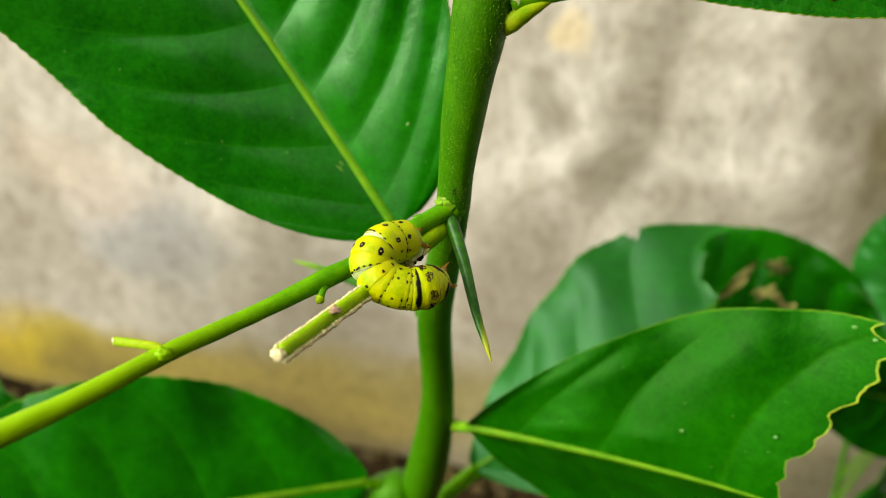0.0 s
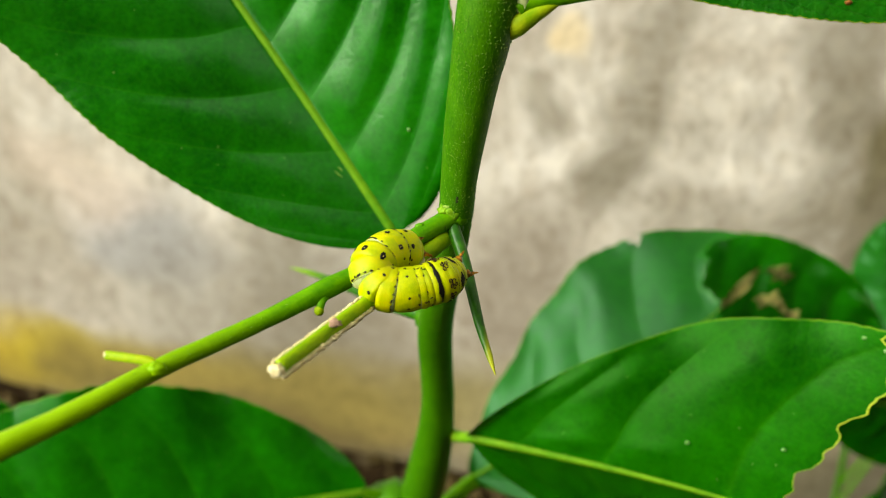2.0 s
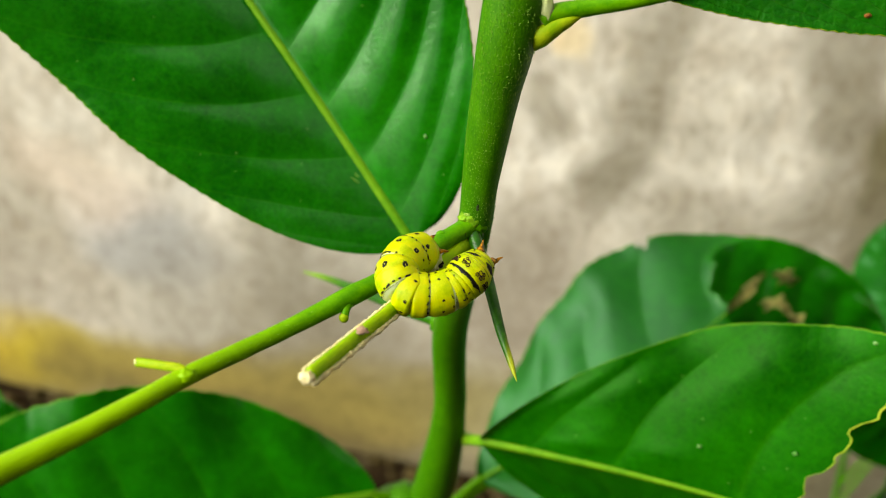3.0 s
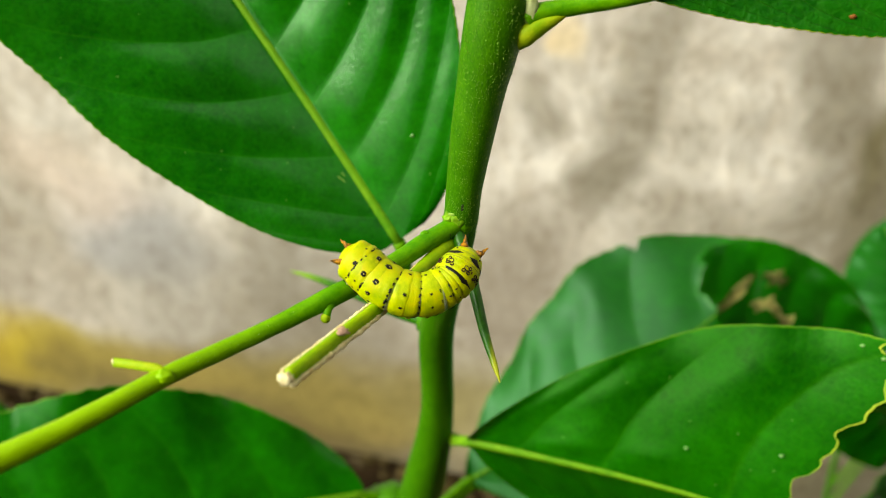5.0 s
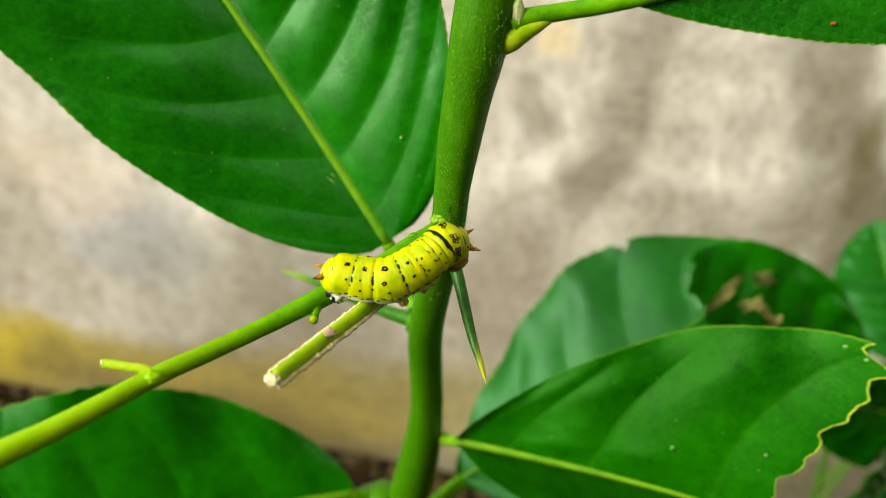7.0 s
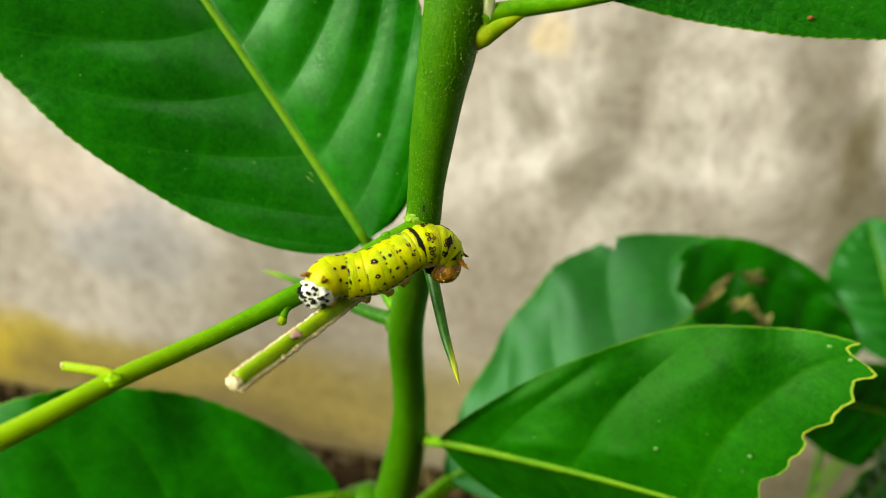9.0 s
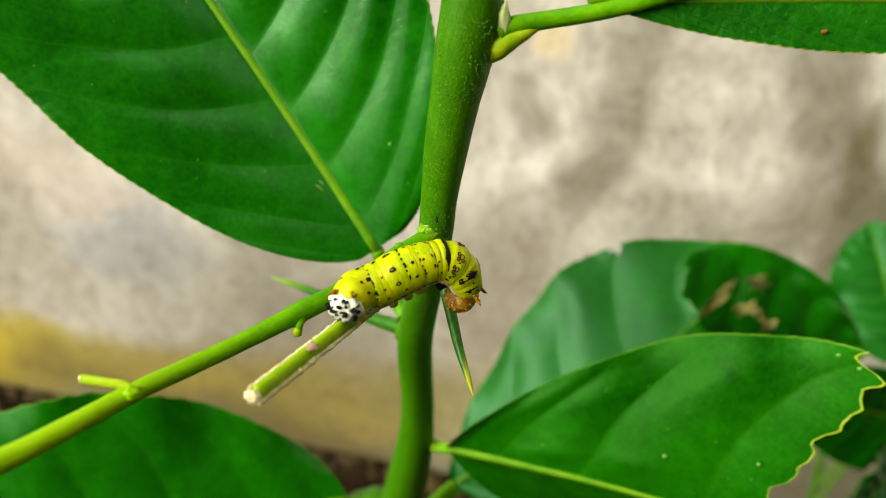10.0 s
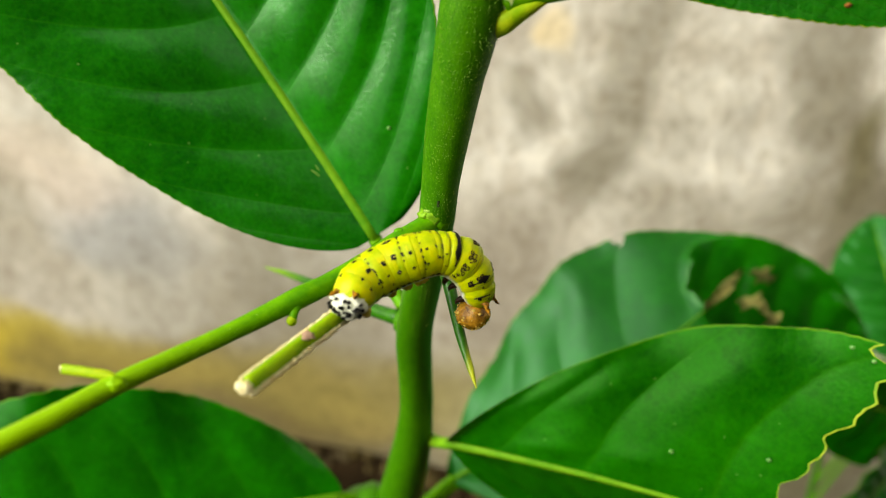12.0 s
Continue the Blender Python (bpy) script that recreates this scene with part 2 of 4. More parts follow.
    flaws = ramp(n, [(0.38, (0.66, 0.6, 0.5)), (0.5, (1, 1, 1)), (0.62, (1.16, 1.13, 1.08))])
    l.new(noise_tex(n, l, back.outputs[0], 170, 3, 0.65, (1.25, 1, 0.8)), flaws.inputs[0])
    col = mixc(n, l, 0.5, col, flaws.outputs[0], "MULTIPLY")
    l.new(col, b.inputs["Base Color"])
    b.inputs["Roughness"].default_value = 0.9
    bumped(n, l, b, noise_tex(n, l, co, 90, 5, 0.65), 0.5, 0.002)
    return m


plaster = wall_material()
soil = grainy("soil", (0.004, 0.0026, 0.001), (0.028, 0.017, 0.007), 40, 0.95, 0.9, 0.004, spec=0.05)
moss_mat = grainy("moss", (0.02, 0.014, 0.005), (0.1, 0.07, 0.015), 60, 0.9, 0.8, 0.003)
litter_mat = grainy("dead_leaf", (0.1, 0.03, 0.012), (0.3, 0.11, 0.04), 90, 0.7)

# ---- mesh helpers ----


def part(name, bm, material, parent=None, label="", smooth=True):
    """Links a bmesh as one mesh object, under a thing or a part."""
    me = bpy.data.meshes.new(name)
    bm.to_mesh(me)
    bm.free()
    for m in material if isinstance(material, (list, tuple)) else (material,):
        me.materials.append(m)
    for p in me.polygons:
        p.use_smooth = smooth
    ob = new(name, me)
    ob.parent = parent
    if label:
        tagged(ob, label)
    return ob


def spline(points, n, where=False):
    """n + 1 points on a Catmull-Rom curve through the given points, even in length; where: with the place among the given points."""
    pts = [Vector(p) for p in points]
    pts = [2 * pts[0] - pts[1], *pts, 2 * pts[-1] - pts[-2]]
    fine = []
    for a, b, c, d in zip(pts, pts[1:], pts[2:], pts[3:]):
        for k in range(24):
            t = k / 24
            fine.append(0.5 * (2 * b + (c - a) * t + (2 * a - 5 * b + 4 * c - d) * t * t + (3 * b - a - 3 * c + d) * t ** 3))
    fine.append(pts[-2])
    run = [0.0]
    for a, b in zip(fine, fine[1:]):
        run.append(run[-1] + (b - a).length)
    out, j = [], 0
    for k in range(n + 1):
        s = run[-1] * k / n
        while j < len(run) - 2 and run[j + 1] < s:
            j += 1
        w = (s - run[j]) / max(run[j + 1] - run[j], 1e-12)
        w = min(max(w, 0), 1)
        out.append((fine[j].lerp(fine[j + 1], w), (j + w) / 24) if where else fine[j].lerp(fine[j + 1], w))
    return out


def tube(bm, points, radii, sides=14, steps=40, knobs=0.0, seed=0, flat=1.0, mat=0):
    """A closed tapering tube along a smooth curve, radii spread evenly along it."""
    placed = spline(points, steps, True)
    pts = [p for p, _ in placed]
    rings, side = [], None
    for k, p in enumerate(pts):
        d = (pts[min(k + 1, steps)] - pts[max(k - 1, 0)]).normalized()
        if side is None:
            side = d.cross(Vector((0.31, -0.9, 0.27))).normalized()
        side = (side - d * side.dot(d)).normalized()
        up = d.cross(side)
        f = placed[k][1] if len(radii) == len(points) else k / steps * (len(radii) - 1)
        i = min(int(f), len(radii) - 2)
        r = radii[i] + (radii[i + 1] - radii[i]) * (f - i)
        ring = []
        for a in range(sides):
            th = 2 * math.pi * a / sides
            rr = r * (1 + knobs * noise.noise(Vector((math.cos(th) * 1.3, math.sin(th) * 1.3, k * 0.22 + seed * 9))))
            ring.append(bm.verts.new(p + side * math.cos(th) * rr + up * math.sin(th) * rr * flat))
        rings.append(ring)
    for a, b in zip(rings, rings[1:]):
        for k in range(sides):
            bm.faces.new((a[k], a[(k + 1) % sides], b[(k + 1) % sides], b[k])).material_index = mat
    bm.faces.new(rings[0][::-1]).material_index = mat
    bm.faces.new(rings[-1]).material_index = mat
    return bm


BALLS = {}


def ball(seg, rings):
    """Corners and faces of a unit sphere."""
    if (seg, rings) not in BALLS:
        vs = [Vector((0, 0, -1))]
        for i in range(1, rings):
            t = math.pi * i / rings
            vs += [Vector((math.sin(t) * math.cos(2 * math.pi * k / seg), math.sin(t) * math.sin(2 * math.pi * k / seg), -math.cos(t))) for k in range(seg)]
        vs.append(Vector((0, 0, 1)))
        at = lambda i, k: 1 + (i - 1) * seg + k % seg
        fs = [(0, at(1, k + 1), at(1, k)) for k in range(seg)]
        for i in range(1, rings - 1):
            fs += [(at(i, k), at(i, k + 1), at(i + 1, k + 1), at(i + 1, k)) for k in range(seg)]
        fs += [(len(vs) - 1, at(rings - 1, k), at(rings - 1, k + 1)) for k in range(seg)]
        BALLS[seg, rings] = vs, fs
    return BALLS[seg, rings]


def blob(bm, centre, radii, turn=None, seg=14, rings=9, rough=0.0, seed=0):
    """A rounded lump with an uneven skin."""
    m = Matrix.Translation(centre) @ (turn.to_4x4() if turn else Matrix()) @ Matrix.Diagonal((*radii, 1))
    vs, fs = ball(seg, rings)
    made = [bm.verts.new(m @ (v * (1 + rough * noise.noise(v * 2.2 + Vector((seed * 7.1, 0, 0)))))) for v in vs]
    for f in fs:
        bm.faces.new([made[k] for k in f])
    return bm


def frame_from(origin, ahead, normal):
    """A matrix whose x runs ahead and whose z is as near the normal as it can be."""
    x = Vector(ahead).normalized()
    z = Vector(normal)
    z = (z - x * z.dot(x)).normalized()
    y = z.cross(x)
    m = Matrix((x, y, z)).transposed().to_4x4()
    m.translation = origin
    return m


def leaf(parent, base, tip, normal, width, fold=0.2, bend=0.0, quilt=0.0016, veins=13, wave=0.002, mats=(leaf_green, margin_mat, leaf_green, chewed_mat), round_base=0.65,
         cut=None, hole=None, round_right=None, seed=0, thick=0.0004, rib=0.00095, label="", fold_right=None, side=0.0, lop=1.0, widest=0.97, scallop=0.005, nu=96, nv=20, flat=0.3, calm=1.0, sweep=0.19, first=(0.045, 0.04), spread=0.0, teeth=150, name="leaf"):
    """A citrus leaf as one blade with a raised midrib under it. fold: rise of each half towards its edge; bend: droop along the
    length; veins: side veins to the length on each half (one number or two); first: where the first leaves the rib; cut(v): how far along its length the blade is left by chewing; hole: u, v and half sizes of an eaten hole."""
    base, tip = Vector(base), Vector(tip)
    length = (tip - base).length
    m = frame_from(base, tip - base, normal)
    fold_right = fold if fold_right is None else fold_right
    right_base = round_base if round_right is None else round_right
    rnd = random.Random(seed)
    ph = [rnd.uniform(0, 6.28) for _ in range(4)]

    def spine(u):
        return Vector((u * length, side * length * math.sin(math.pi * u), -bend * length * (u * u - 0.2 * u)))

    counts = veins if isinstance(veins, tuple) else (veins, veins)

    def vein(u, v):
        h = 0 if v > 0 else 1
        w = u - first[h] - sweep * (0.35 * abs(v) + 0.65 * abs(v) ** 3)
        return counts[h] * (w - spread * max(w, 0) ** 2) + 0.09 * noise.noise(Vector((u * 5, v * 2.2, seed * 2.7)))

    def point(u, v):
        edge = 1 + scallop * (math.sin(u * teeth + ph[0] + 2 * noise.noise(Vector((u * 20, v, seed)))) + 0.8 * noise.noise(Vector((u * 45, v, seed + 5)))) * abs(v) + 0.02 * noise.noise(Vector((u * 7, v, seed)))
        w = width * max(math.sin(math.pi * min(u, 1.0) ** widest), 0.0) ** (round_base if v > 0 or u > 0.4 else right_base) * edge
        y = v * w * (1 if v > 0 else lop)
        slope = fold if v > 0 else fold_right
        z = abs(y) * slope * (1 - flat * abs(v))
        q = abs(math.sin(math.pi * vein(u, v))) * min(abs(v) * 5, 1) * (1 - abs(v) ** 4)
        z += quilt * (calm if v > 0 else 1) * q * min(u * 3.5, 1) * (0.75 + 0.5 * noise.noise(Vector((u * 6, v * 3, seed))))
        z += wave * abs(v) ** 2.5 * math.sin(u * 9 + ph[1] + (1.5 if v > 0 else 0)) + 0.5 * wave * abs(v) ** 3 * math.sin(u * 31 + ph[2])
        return spine(u) + Vector((0, y, z))

    bm = bmesh.new()
    uvl = bm.loops.layers.uv.new("UVMap")
    uvv = bm.loops.layers.uv.new("Veins")
    cols = [-1 + k / nv for k in range(2 * nv + 1)]
    cols = [-1, -0.992, *cols[1:-1], 0.992, 1]
    ends = {v: (cut(v) if cut else 0.998) for v in cols}
    top, low, at = [], [], {}
    for a in range(nu + 1):
        rt, rl = [], []
        for v in cols:
            u = 0.004 + 0.994 * a / nu
            if cut and a > 0.5 * nu:
                u = 0.501 + (ends[v] - 0.501) * (a - 0.5 * nu) / (0.5 * nu)
            c = point(u, v)
            t = bm.verts.new(m @ (c + Vector((0, 0, thick / 2))))
            b = bm.verts.new(m @ (c - Vector((0, 0, thick / 2))))
            at[t] = at[b] = (u, 0.5 + v / 2)
            rt.append(t), rl.append(b)
        top.append(rt), low.append(rl)

    def face(vs, mat):
        f = bm.faces.new(vs)
        f.material_index = mat
        for lp in f.loops:
            u, v = at[lp.vert]
            lp[uvl].uv = (u, v)
            lp[uvv].uv = (vein(u, 2 * v - 1), v)

    nc = len(cols)
    gone = set()
    if hole:
        for a in range(nu):
            for k in range(nc - 1):
                u, v = at[top[a][k]]
                v = 2 * v - 1
                r = ((u - hole[0]) / hole[2]) ** 2 + ((v - hole[1]) / hole[3]) ** 2
                if r < 1 + 0.5 * noise.noise(Vector((u * 22, v * 6, 3))):
                    gone.add((a, k))
    for a in range(nu):
        for k in range(nc - 1):
            if (a, k) in gone:
                continue
            rim = k in (0, nc - 2)
            face((top[a][k], top[a + 1][k], top[a + 1][k + 1], top[a][k + 1]), 3 if cut and a >= nu - 3 else 1 if rim else 0)
            face((low[a][k + 1], low[a + 1][k + 1], low[a + 1][k], low[a][k]), 2)
        face((low[a][0], low[a + 1][0], top[a + 1][0], top[a][0]), 1)
        face((top[a][-1], top[a + 1][-1], low[a + 1][-1], low[a][-1]), 1)
    for k in range(nc - 1):
        face((top[nu][k], low[nu][k], low[nu][k + 1], top[nu][k + 1]), 3 if cut else 1)
    ob = part(name, bm, mats, parent, label)
    end = ends[0] if cut else 0.97
    bm = bmesh.new()
    line = [m @ (spine(end * k / 12) + Vector((0, 0, 0.0001))) for k in range(13)]
    tube(bm, line, [rib, rib * 0.85, rib * 0.65, rib * 0.3], 10, 48, 0.05, seed, 0.7)
    part("midrib", bm, rib_green, ob)
    return ob


# ---- setting: ground and wall ----
bm = bmesh.new()
cells = 120
grid = {}
for i in range(cells + 1):
    for j in range(cells + 1):
        fx, fy = 2 * i / cells - 1, 2 * j / cells - 1
        x, y = 40 * fx * abs(fx) ** 3, 40 * fy * abs(fy) ** 3
        h = 0.008 * noise.fractal(Vector((x * 9, y * 9, 0)), 1.0, 2.0, 4) if abs(x) < 2 and abs(y) < 2 else 0
        grid[i, j] = bm.verts.new((x, y, h))
for i in range(cells):
    for j in range(cells):
        bm.faces.new((grid[i, j], grid[i + 1, j], grid[i + 1, j + 1], grid[i, j + 1]))
tagged(part("ground", bm, soil), "dark crumbly brown soil at the foot of a wall", "ground", kind="structure")

WALL = pose(-0.1, 0.410, 0, 0, 0, -14.0)
bm = bmesh.new()
bmesh.ops.create_cube(bm, size=1, matrix=Matrix.Translation((-0.4, 0.08, 1.0)) @ Matrix.Diagonal((6.2, 0.16, 2.3, 1)))
ob = part("wall_back", bm, plaster, None, smooth=False)
ob.matrix_world = WALL
tagged(ob, "weathered beige plaster wall with dark damp streaks and moss at its foot", "wall", kind="structure")

added_wall_mat = grainy("added_wall_dark", (0.045, 0.05, 0.035), (0.09, 0.095, 0.07), 6, 0.9, 0.3, 0.002)
# unseen wall off to the right, added to block low sky and shape reflections
bm = bmesh.new()
bmesh.ops.create_cube(bm, size=1, matrix=Matrix.Translation((2.62, -0.75, 1.1)) @ Matrix.Diagonal((0.16, 1.26, 2.3, 1)))
tagged(part("added_wall_side", bm, added_wall_mat, None, smooth=False), "unseen plain wall added beside the plant to block low sky", "wall", kind="structure")

# unseen tall wall behind the camera, added to keep leaf reflections dark
bm = bmesh.new()
bmesh.ops.create_cube(bm, size=1, matrix=Matrix.Translation((0.9, -1.3, 4.4)) @ Matrix.Diagonal((3.28, 0.16, 9.0, 1)))
tagged(part("added_wall_rear", bm, added_wall_mat, None, smooth=False), "unseen tall dull grey-green wall added to darken leaf reflections", "wall", kind="structure")

# crumbs of moss and soil along the foot of the wall
bm = bmesh.new()
rnd = random.Random(5)
for k in range(420):
    x = rnd.uniform(-0.75, 0.7)
    r = rnd.uniform(0.002, 0.007)
    p = WALL @ Vector((x, -0.004 - abs(rnd.gauss(0, 0.012)), 0.002))
    blob(bm, p, (r, r * 0.8, r * 0.7), None, 8, 5, 0.5, k)
tagged(part("moss", bm, moss_mat), "dark crumbs of moss and soil along the wall's foot", "moss", kind="stuff")

# ---- the citrus sapling ----
plant = tagged(new("citrus_sapling"), "green thorny young citrus sapling growing from soil by a wall", "plant")
bm = bmesh.new()
tube(bm, [(0.006, 0.205, -0.01), (-0.0142, 0.1230, 0.2882), (-0.0058, 0.1150, 0.3204), (-0.0024, 0.1102, 0.3414), (-0.0010, 0.1050, 0.3620), (-0.0012, 0.1022, 0.3736), (-0.0014, 0.0976, 0.3880), (0.0001, 0.0900, 0.4051), (0.0013, 0.0849, 0.4169), (0.0017, 0.0848, 0.4229), (0.0023, 0.0849, 0.4291), (0.0032, 0.0855, 0.4353), (0.0041, 0.0856, 0.4406), (0.0049, 0.0864, 0.4461), (0.0052, 0.0876, 0.4522), (0.0057, 0.0916, 0.4648)],
     [0.0056, 0.0054, 0.0048, 0.0042, 0.00305, 0.00295, 0.0029, 0.0025, 0.0022, 0.00222, 0.0026, 0.0029, 0.0033, 0.0034, 0.0028, 0.0018], 24, 150, 0.05, 1)
stem = part("stem", bm, stem_mat, plant, "green upright main stem")
# pale cork flecks on the stem
fl = bmesh.new()
rnd = random.Random(11)
axis = spline([(-0.0014, 0.0976, 0.3880), (0.0001, 0.0900, 0.4051), (0.0013, 0.0849, 0.4169), (0.0017, 0.0848, 0.4229), (0.0023, 0.0849, 0.4291), (0.0032, 0.0855, 0.4353), (0.0041, 0.0856, 0.4406), (0.0049, 0.0864, 0.4461), (0.0052, 0.0876, 0.4522)], 200, True)
rads = (0.0029, 0.0025, 0.0022, 0.00222, 0.0026, 0.0029, 0.0033, 0.0034, 0.0028)
for k in range(2600):
    s = rnd.uniform(0.06, 0.9)
    i = int(s * 199)
    if axis[i][0].z < 0.402 and k % 7:
        continue
    d = (axis[i + 1][0] - axis[i][0]).normalized()
    fi = axis[i][1]
    r = rads[int(fi)] + (rads[min(int(fi) + 1, 8)] - rads[int(fi)]) * (fi - int(fi))
    out = (Vector((rnd.gauss(0, 1), -abs(rnd.gauss(0, 1)) - 0.2, rnd.gauss(0, 0.4))))
    out = (out - d * out.dot(d)).normalized()
    a, w = 0.00005 + abs(rnd.gauss(0, 0.0001)), rnd.uniform(0.00001, 0.00002)
    blob(fl, axis[i][0] + out * r * 1.0, (a, w, 0.00003), frame_from((0, 0, 0), d + 0.4 * Vector((rnd.gauss(0, 1), rnd.gauss(0, 1), rnd.gauss(0, 1))), out).to_3x3(), 6, 4)
tagged(part("cork_fleck", fl, fleck_mat, stem, "pale corky flecks"), kind="stuff")


def knob(name, at, radii, material, parent, label="", seed=0, rough=0.25):
    bm = bmesh.new()
    blob(bm, Vector(at), radii, None, 18, 12, rough, seed)
    return part(name, bm, material, parent, label)


def rod(name, points, radii, material, parent, label="", seed=0, flat=1.0, knobs=0.05, steps=50):
    bm = bmesh.new()
    tube(bm, points, radii, 14, steps, knobs, seed, flat)
    return part(name, bm, material, parent, label)


def prick(parent, points, radii, label, seed, share, material):
    """A thorn: green shaft and a hard yellow point."""
    shaft = rod("thorn", points, radii, material, parent, label, seed, 1.0, 0.03)
    placed = spline(points, 60, True)
    picks = [int(60 * share) + (60 - int(60 * share)) * q // 4 for q in range(5)]
    line, thick = [], []
    for k in picks:
        p, f = placed[k]
        i = min(int(f), len(radii) - 2)
        line.append(p)
        thick.append((radii[i] + (radii[i + 1] - radii[i]) * (f - i)) * 1.07)
    thick[0] *= 0.94
    rod("thorn_point", line, thick, material, shaft, "yellow point", seed, 1.0, 0.03)
    return shaft


twig_line = [(0.0021, 0.0851, 0.4172), (0.0009, 0.0836, 0.4177), (-0.0009, 0.0820, 0.4176), (-0.0034, 0.0797, 0.4174), (-0.0065, 0.0769, 0.4168), (-0.0103, 0.0731, 0.4166), (-0.0135, 0.0700, 0.4168), (-0.0178, 0.0665, 0.4165), (-0.0216, 0.0635, 0.4163), (-0.0284, 0.0577, 0.4165), (-0.0343, 0.0522, 0.4164), (-0.0406, 0.0472, 0.4162), (-0.0487, 0.0405, 0.4163)]
twig = rod("twig", twig_line, [0.0015, 0.0014, 0.00125, 0.00122, 0.00116, 0.00112, 0.00122, 0.001, 0.00096, 0.001, 0.00107, 0.00126, 0.0015], twig_mat, plant, "bright green side twig", 2, 1.0, 0.06, 110)
fl = bmesh.new()
rnd = random.Random(12)
line = spline(twig_line, 200, True)
for k in range(130):
    i = rnd.randrange(30, 185)
    d = (line[i + 1][0] - line[i][0]).normalized()
    out = Vector((rnd.gauss(0, 1), -abs(rnd.gauss(0, 1)), rnd.gauss(0.6, 0.8)))
    out = (out - d * out.dot(d)).normalized()
    a = 0.00004 + abs(rnd.gauss(0, 0.00009))
    blob(fl, line[i][0] + out * 0.00102, (a, rnd.uniform(0.000012, 0.000025), 0.00004), frame_from((0, 0, 0), d + 0.4 * Vector((rnd.gauss(0, 1), rnd.gauss(0, 1), rnd.gauss(0, 1))), out).to_3x3(), 6, 4)
tagged(part("cork_fleck", fl, fleck_mat, twig, "pale corky flecks"), kind="stuff")
node = knob("node_swelling", (0.0007, 0.0831, 0.4187), (0.0014, 0.0009, 0.0012), axil_mat, plant, "pale swollen node", 1, 0.45)
knob("node_collar", (-0.0002, 0.0832, 0.4190), (0.0008, 0.0008, 0.0007), axil_mat, plant, "pale collar above the twig", 23, 0.5)
knob("node_swelling", (0.0016, 0.0830, 0.4178), (0.0010, 0.0008, 0.0012), twig_mat, plant, "", 2, 0.4)
knob("node_swelling", (0.0012, 0.0830, 0.4168), (0.0012, 0.0010, 0.0013), thorn_mat, plant, "", 21, 0.2)
rnd = random.Random(31)
fl = bmesh.new()
for k in range(8):
    d = Vector((rnd.gauss(0, 0.8), -abs(rnd.gauss(0.6, 0.5)), rnd.gauss(0.3, 0.7))).normalized()
    q = rnd.uniform(0.00012, 0.00028)
    blob(fl, Vector((0.0007, 0.0831, 0.4187)) + Vector((d.x * 0.0014, d.y * 0.0009, d.z * 0.0012)) * 0.97, (q, q * 0.4, q * 0.8), None, 10, 7, 0.7, k)
tagged(part("callus", fl, grainy("pale_callus", (0.12, 0.32, 0.01), (0.4, 0.52, 0.1), 1200, 0.45), node, "pale corky callus"), kind="stuff")
bm = bmesh.new()
tube(bm, [(-0.0006, 0.0828, 0.41885), (-0.0003, 0.0820, 0.41875), (-0.0001, 0.0813, 0.4182), (0.0, 0.0809, 0.4174)], [0.00002, 0.00005, 0.00005, 0.00002], 8, 20, 0.3, 5)
part("joint_line", bm, scar_mat, plant, "dark line of the twig's joint")
knob("bark_scar", (0.0014, 0.0825, 0.4209), (0.00018, 0.0001, 0.0005), scar_mat, plant, "dark scar", 3, 0.6)
knob("bark_scar", (0.0019, 0.0826, 0.4201), (0.00014, 0.00012, 0.0005), axil_mat, plant, "", 6)
knob("node_swelling", (-0.0031, 0.0805, 0.4184), (0.0006, 0.0005, 0.0004), twig_mat, plant, "", 4)
# droplet bud under the twig
rod("bud_stalk", [(-0.0136, 0.0694, 0.4166), (-0.0137, 0.0684, 0.4163), (-0.0138, 0.0678, 0.4159)], [0.0008, 0.00048, 0.00044], twig_mat, plant, "", 5)
knob("bud", (-0.0139, 0.0677, 0.4157), (0.00056, 0.00052, 0.0006), stub_mat, plant, "small yellow-green bud", 5, 0.05)
# broken leaf stalk on the twig
stub = rod("stalk_stub", [(-0.0279, 0.0574, 0.4166), (-0.0290, 0.0579, 0.4173), (-0.0305, 0.0581, 0.4175), (-0.0321, 0.0584, 0.4175), (-0.0335, 0.0587, 0.4174)], [0.0006, 0.0005, 0.00048, 0.0005, 0.00048], stub_mat, plant, "short yellow stalk stub", 6, 0.7)
knob("dry_end", (-0.0335, 0.0587, 0.4174), (0.0002, 0.00036, 0.0004), cut_mat, stub, "pale dry broken end", 27, 0.4)
knob("node_swelling", (-0.0282, 0.0572, 0.4170), (0.0010, 0.0008, 0.0007), twig_mat, plant, "", 28, 0.3)

# chewed leaf stalk with ragged dry edges
stalk_line = [(0.0006, 0.0829, 0.4158), (-0.0009, 0.0805, 0.4159), (-0.0031, 0.0774, 0.4157), (-0.0062, 0.0721, 0.4160), (-0.0090, 0.0663, 0.4174), (-0.0129, 0.0597, 0.4184), (-0.0156, 0.0546, 0.4195)]
stalk = rod("leaf_stalk", stalk_line, [0.0012, 0.0012, 0.00105, 0.0009, 0.0009, 0.0009, 0.00088], stalk_mat, plant, "chewed green leaf stalk with dry cream edges", 3, 0.8, 0.08, 70)


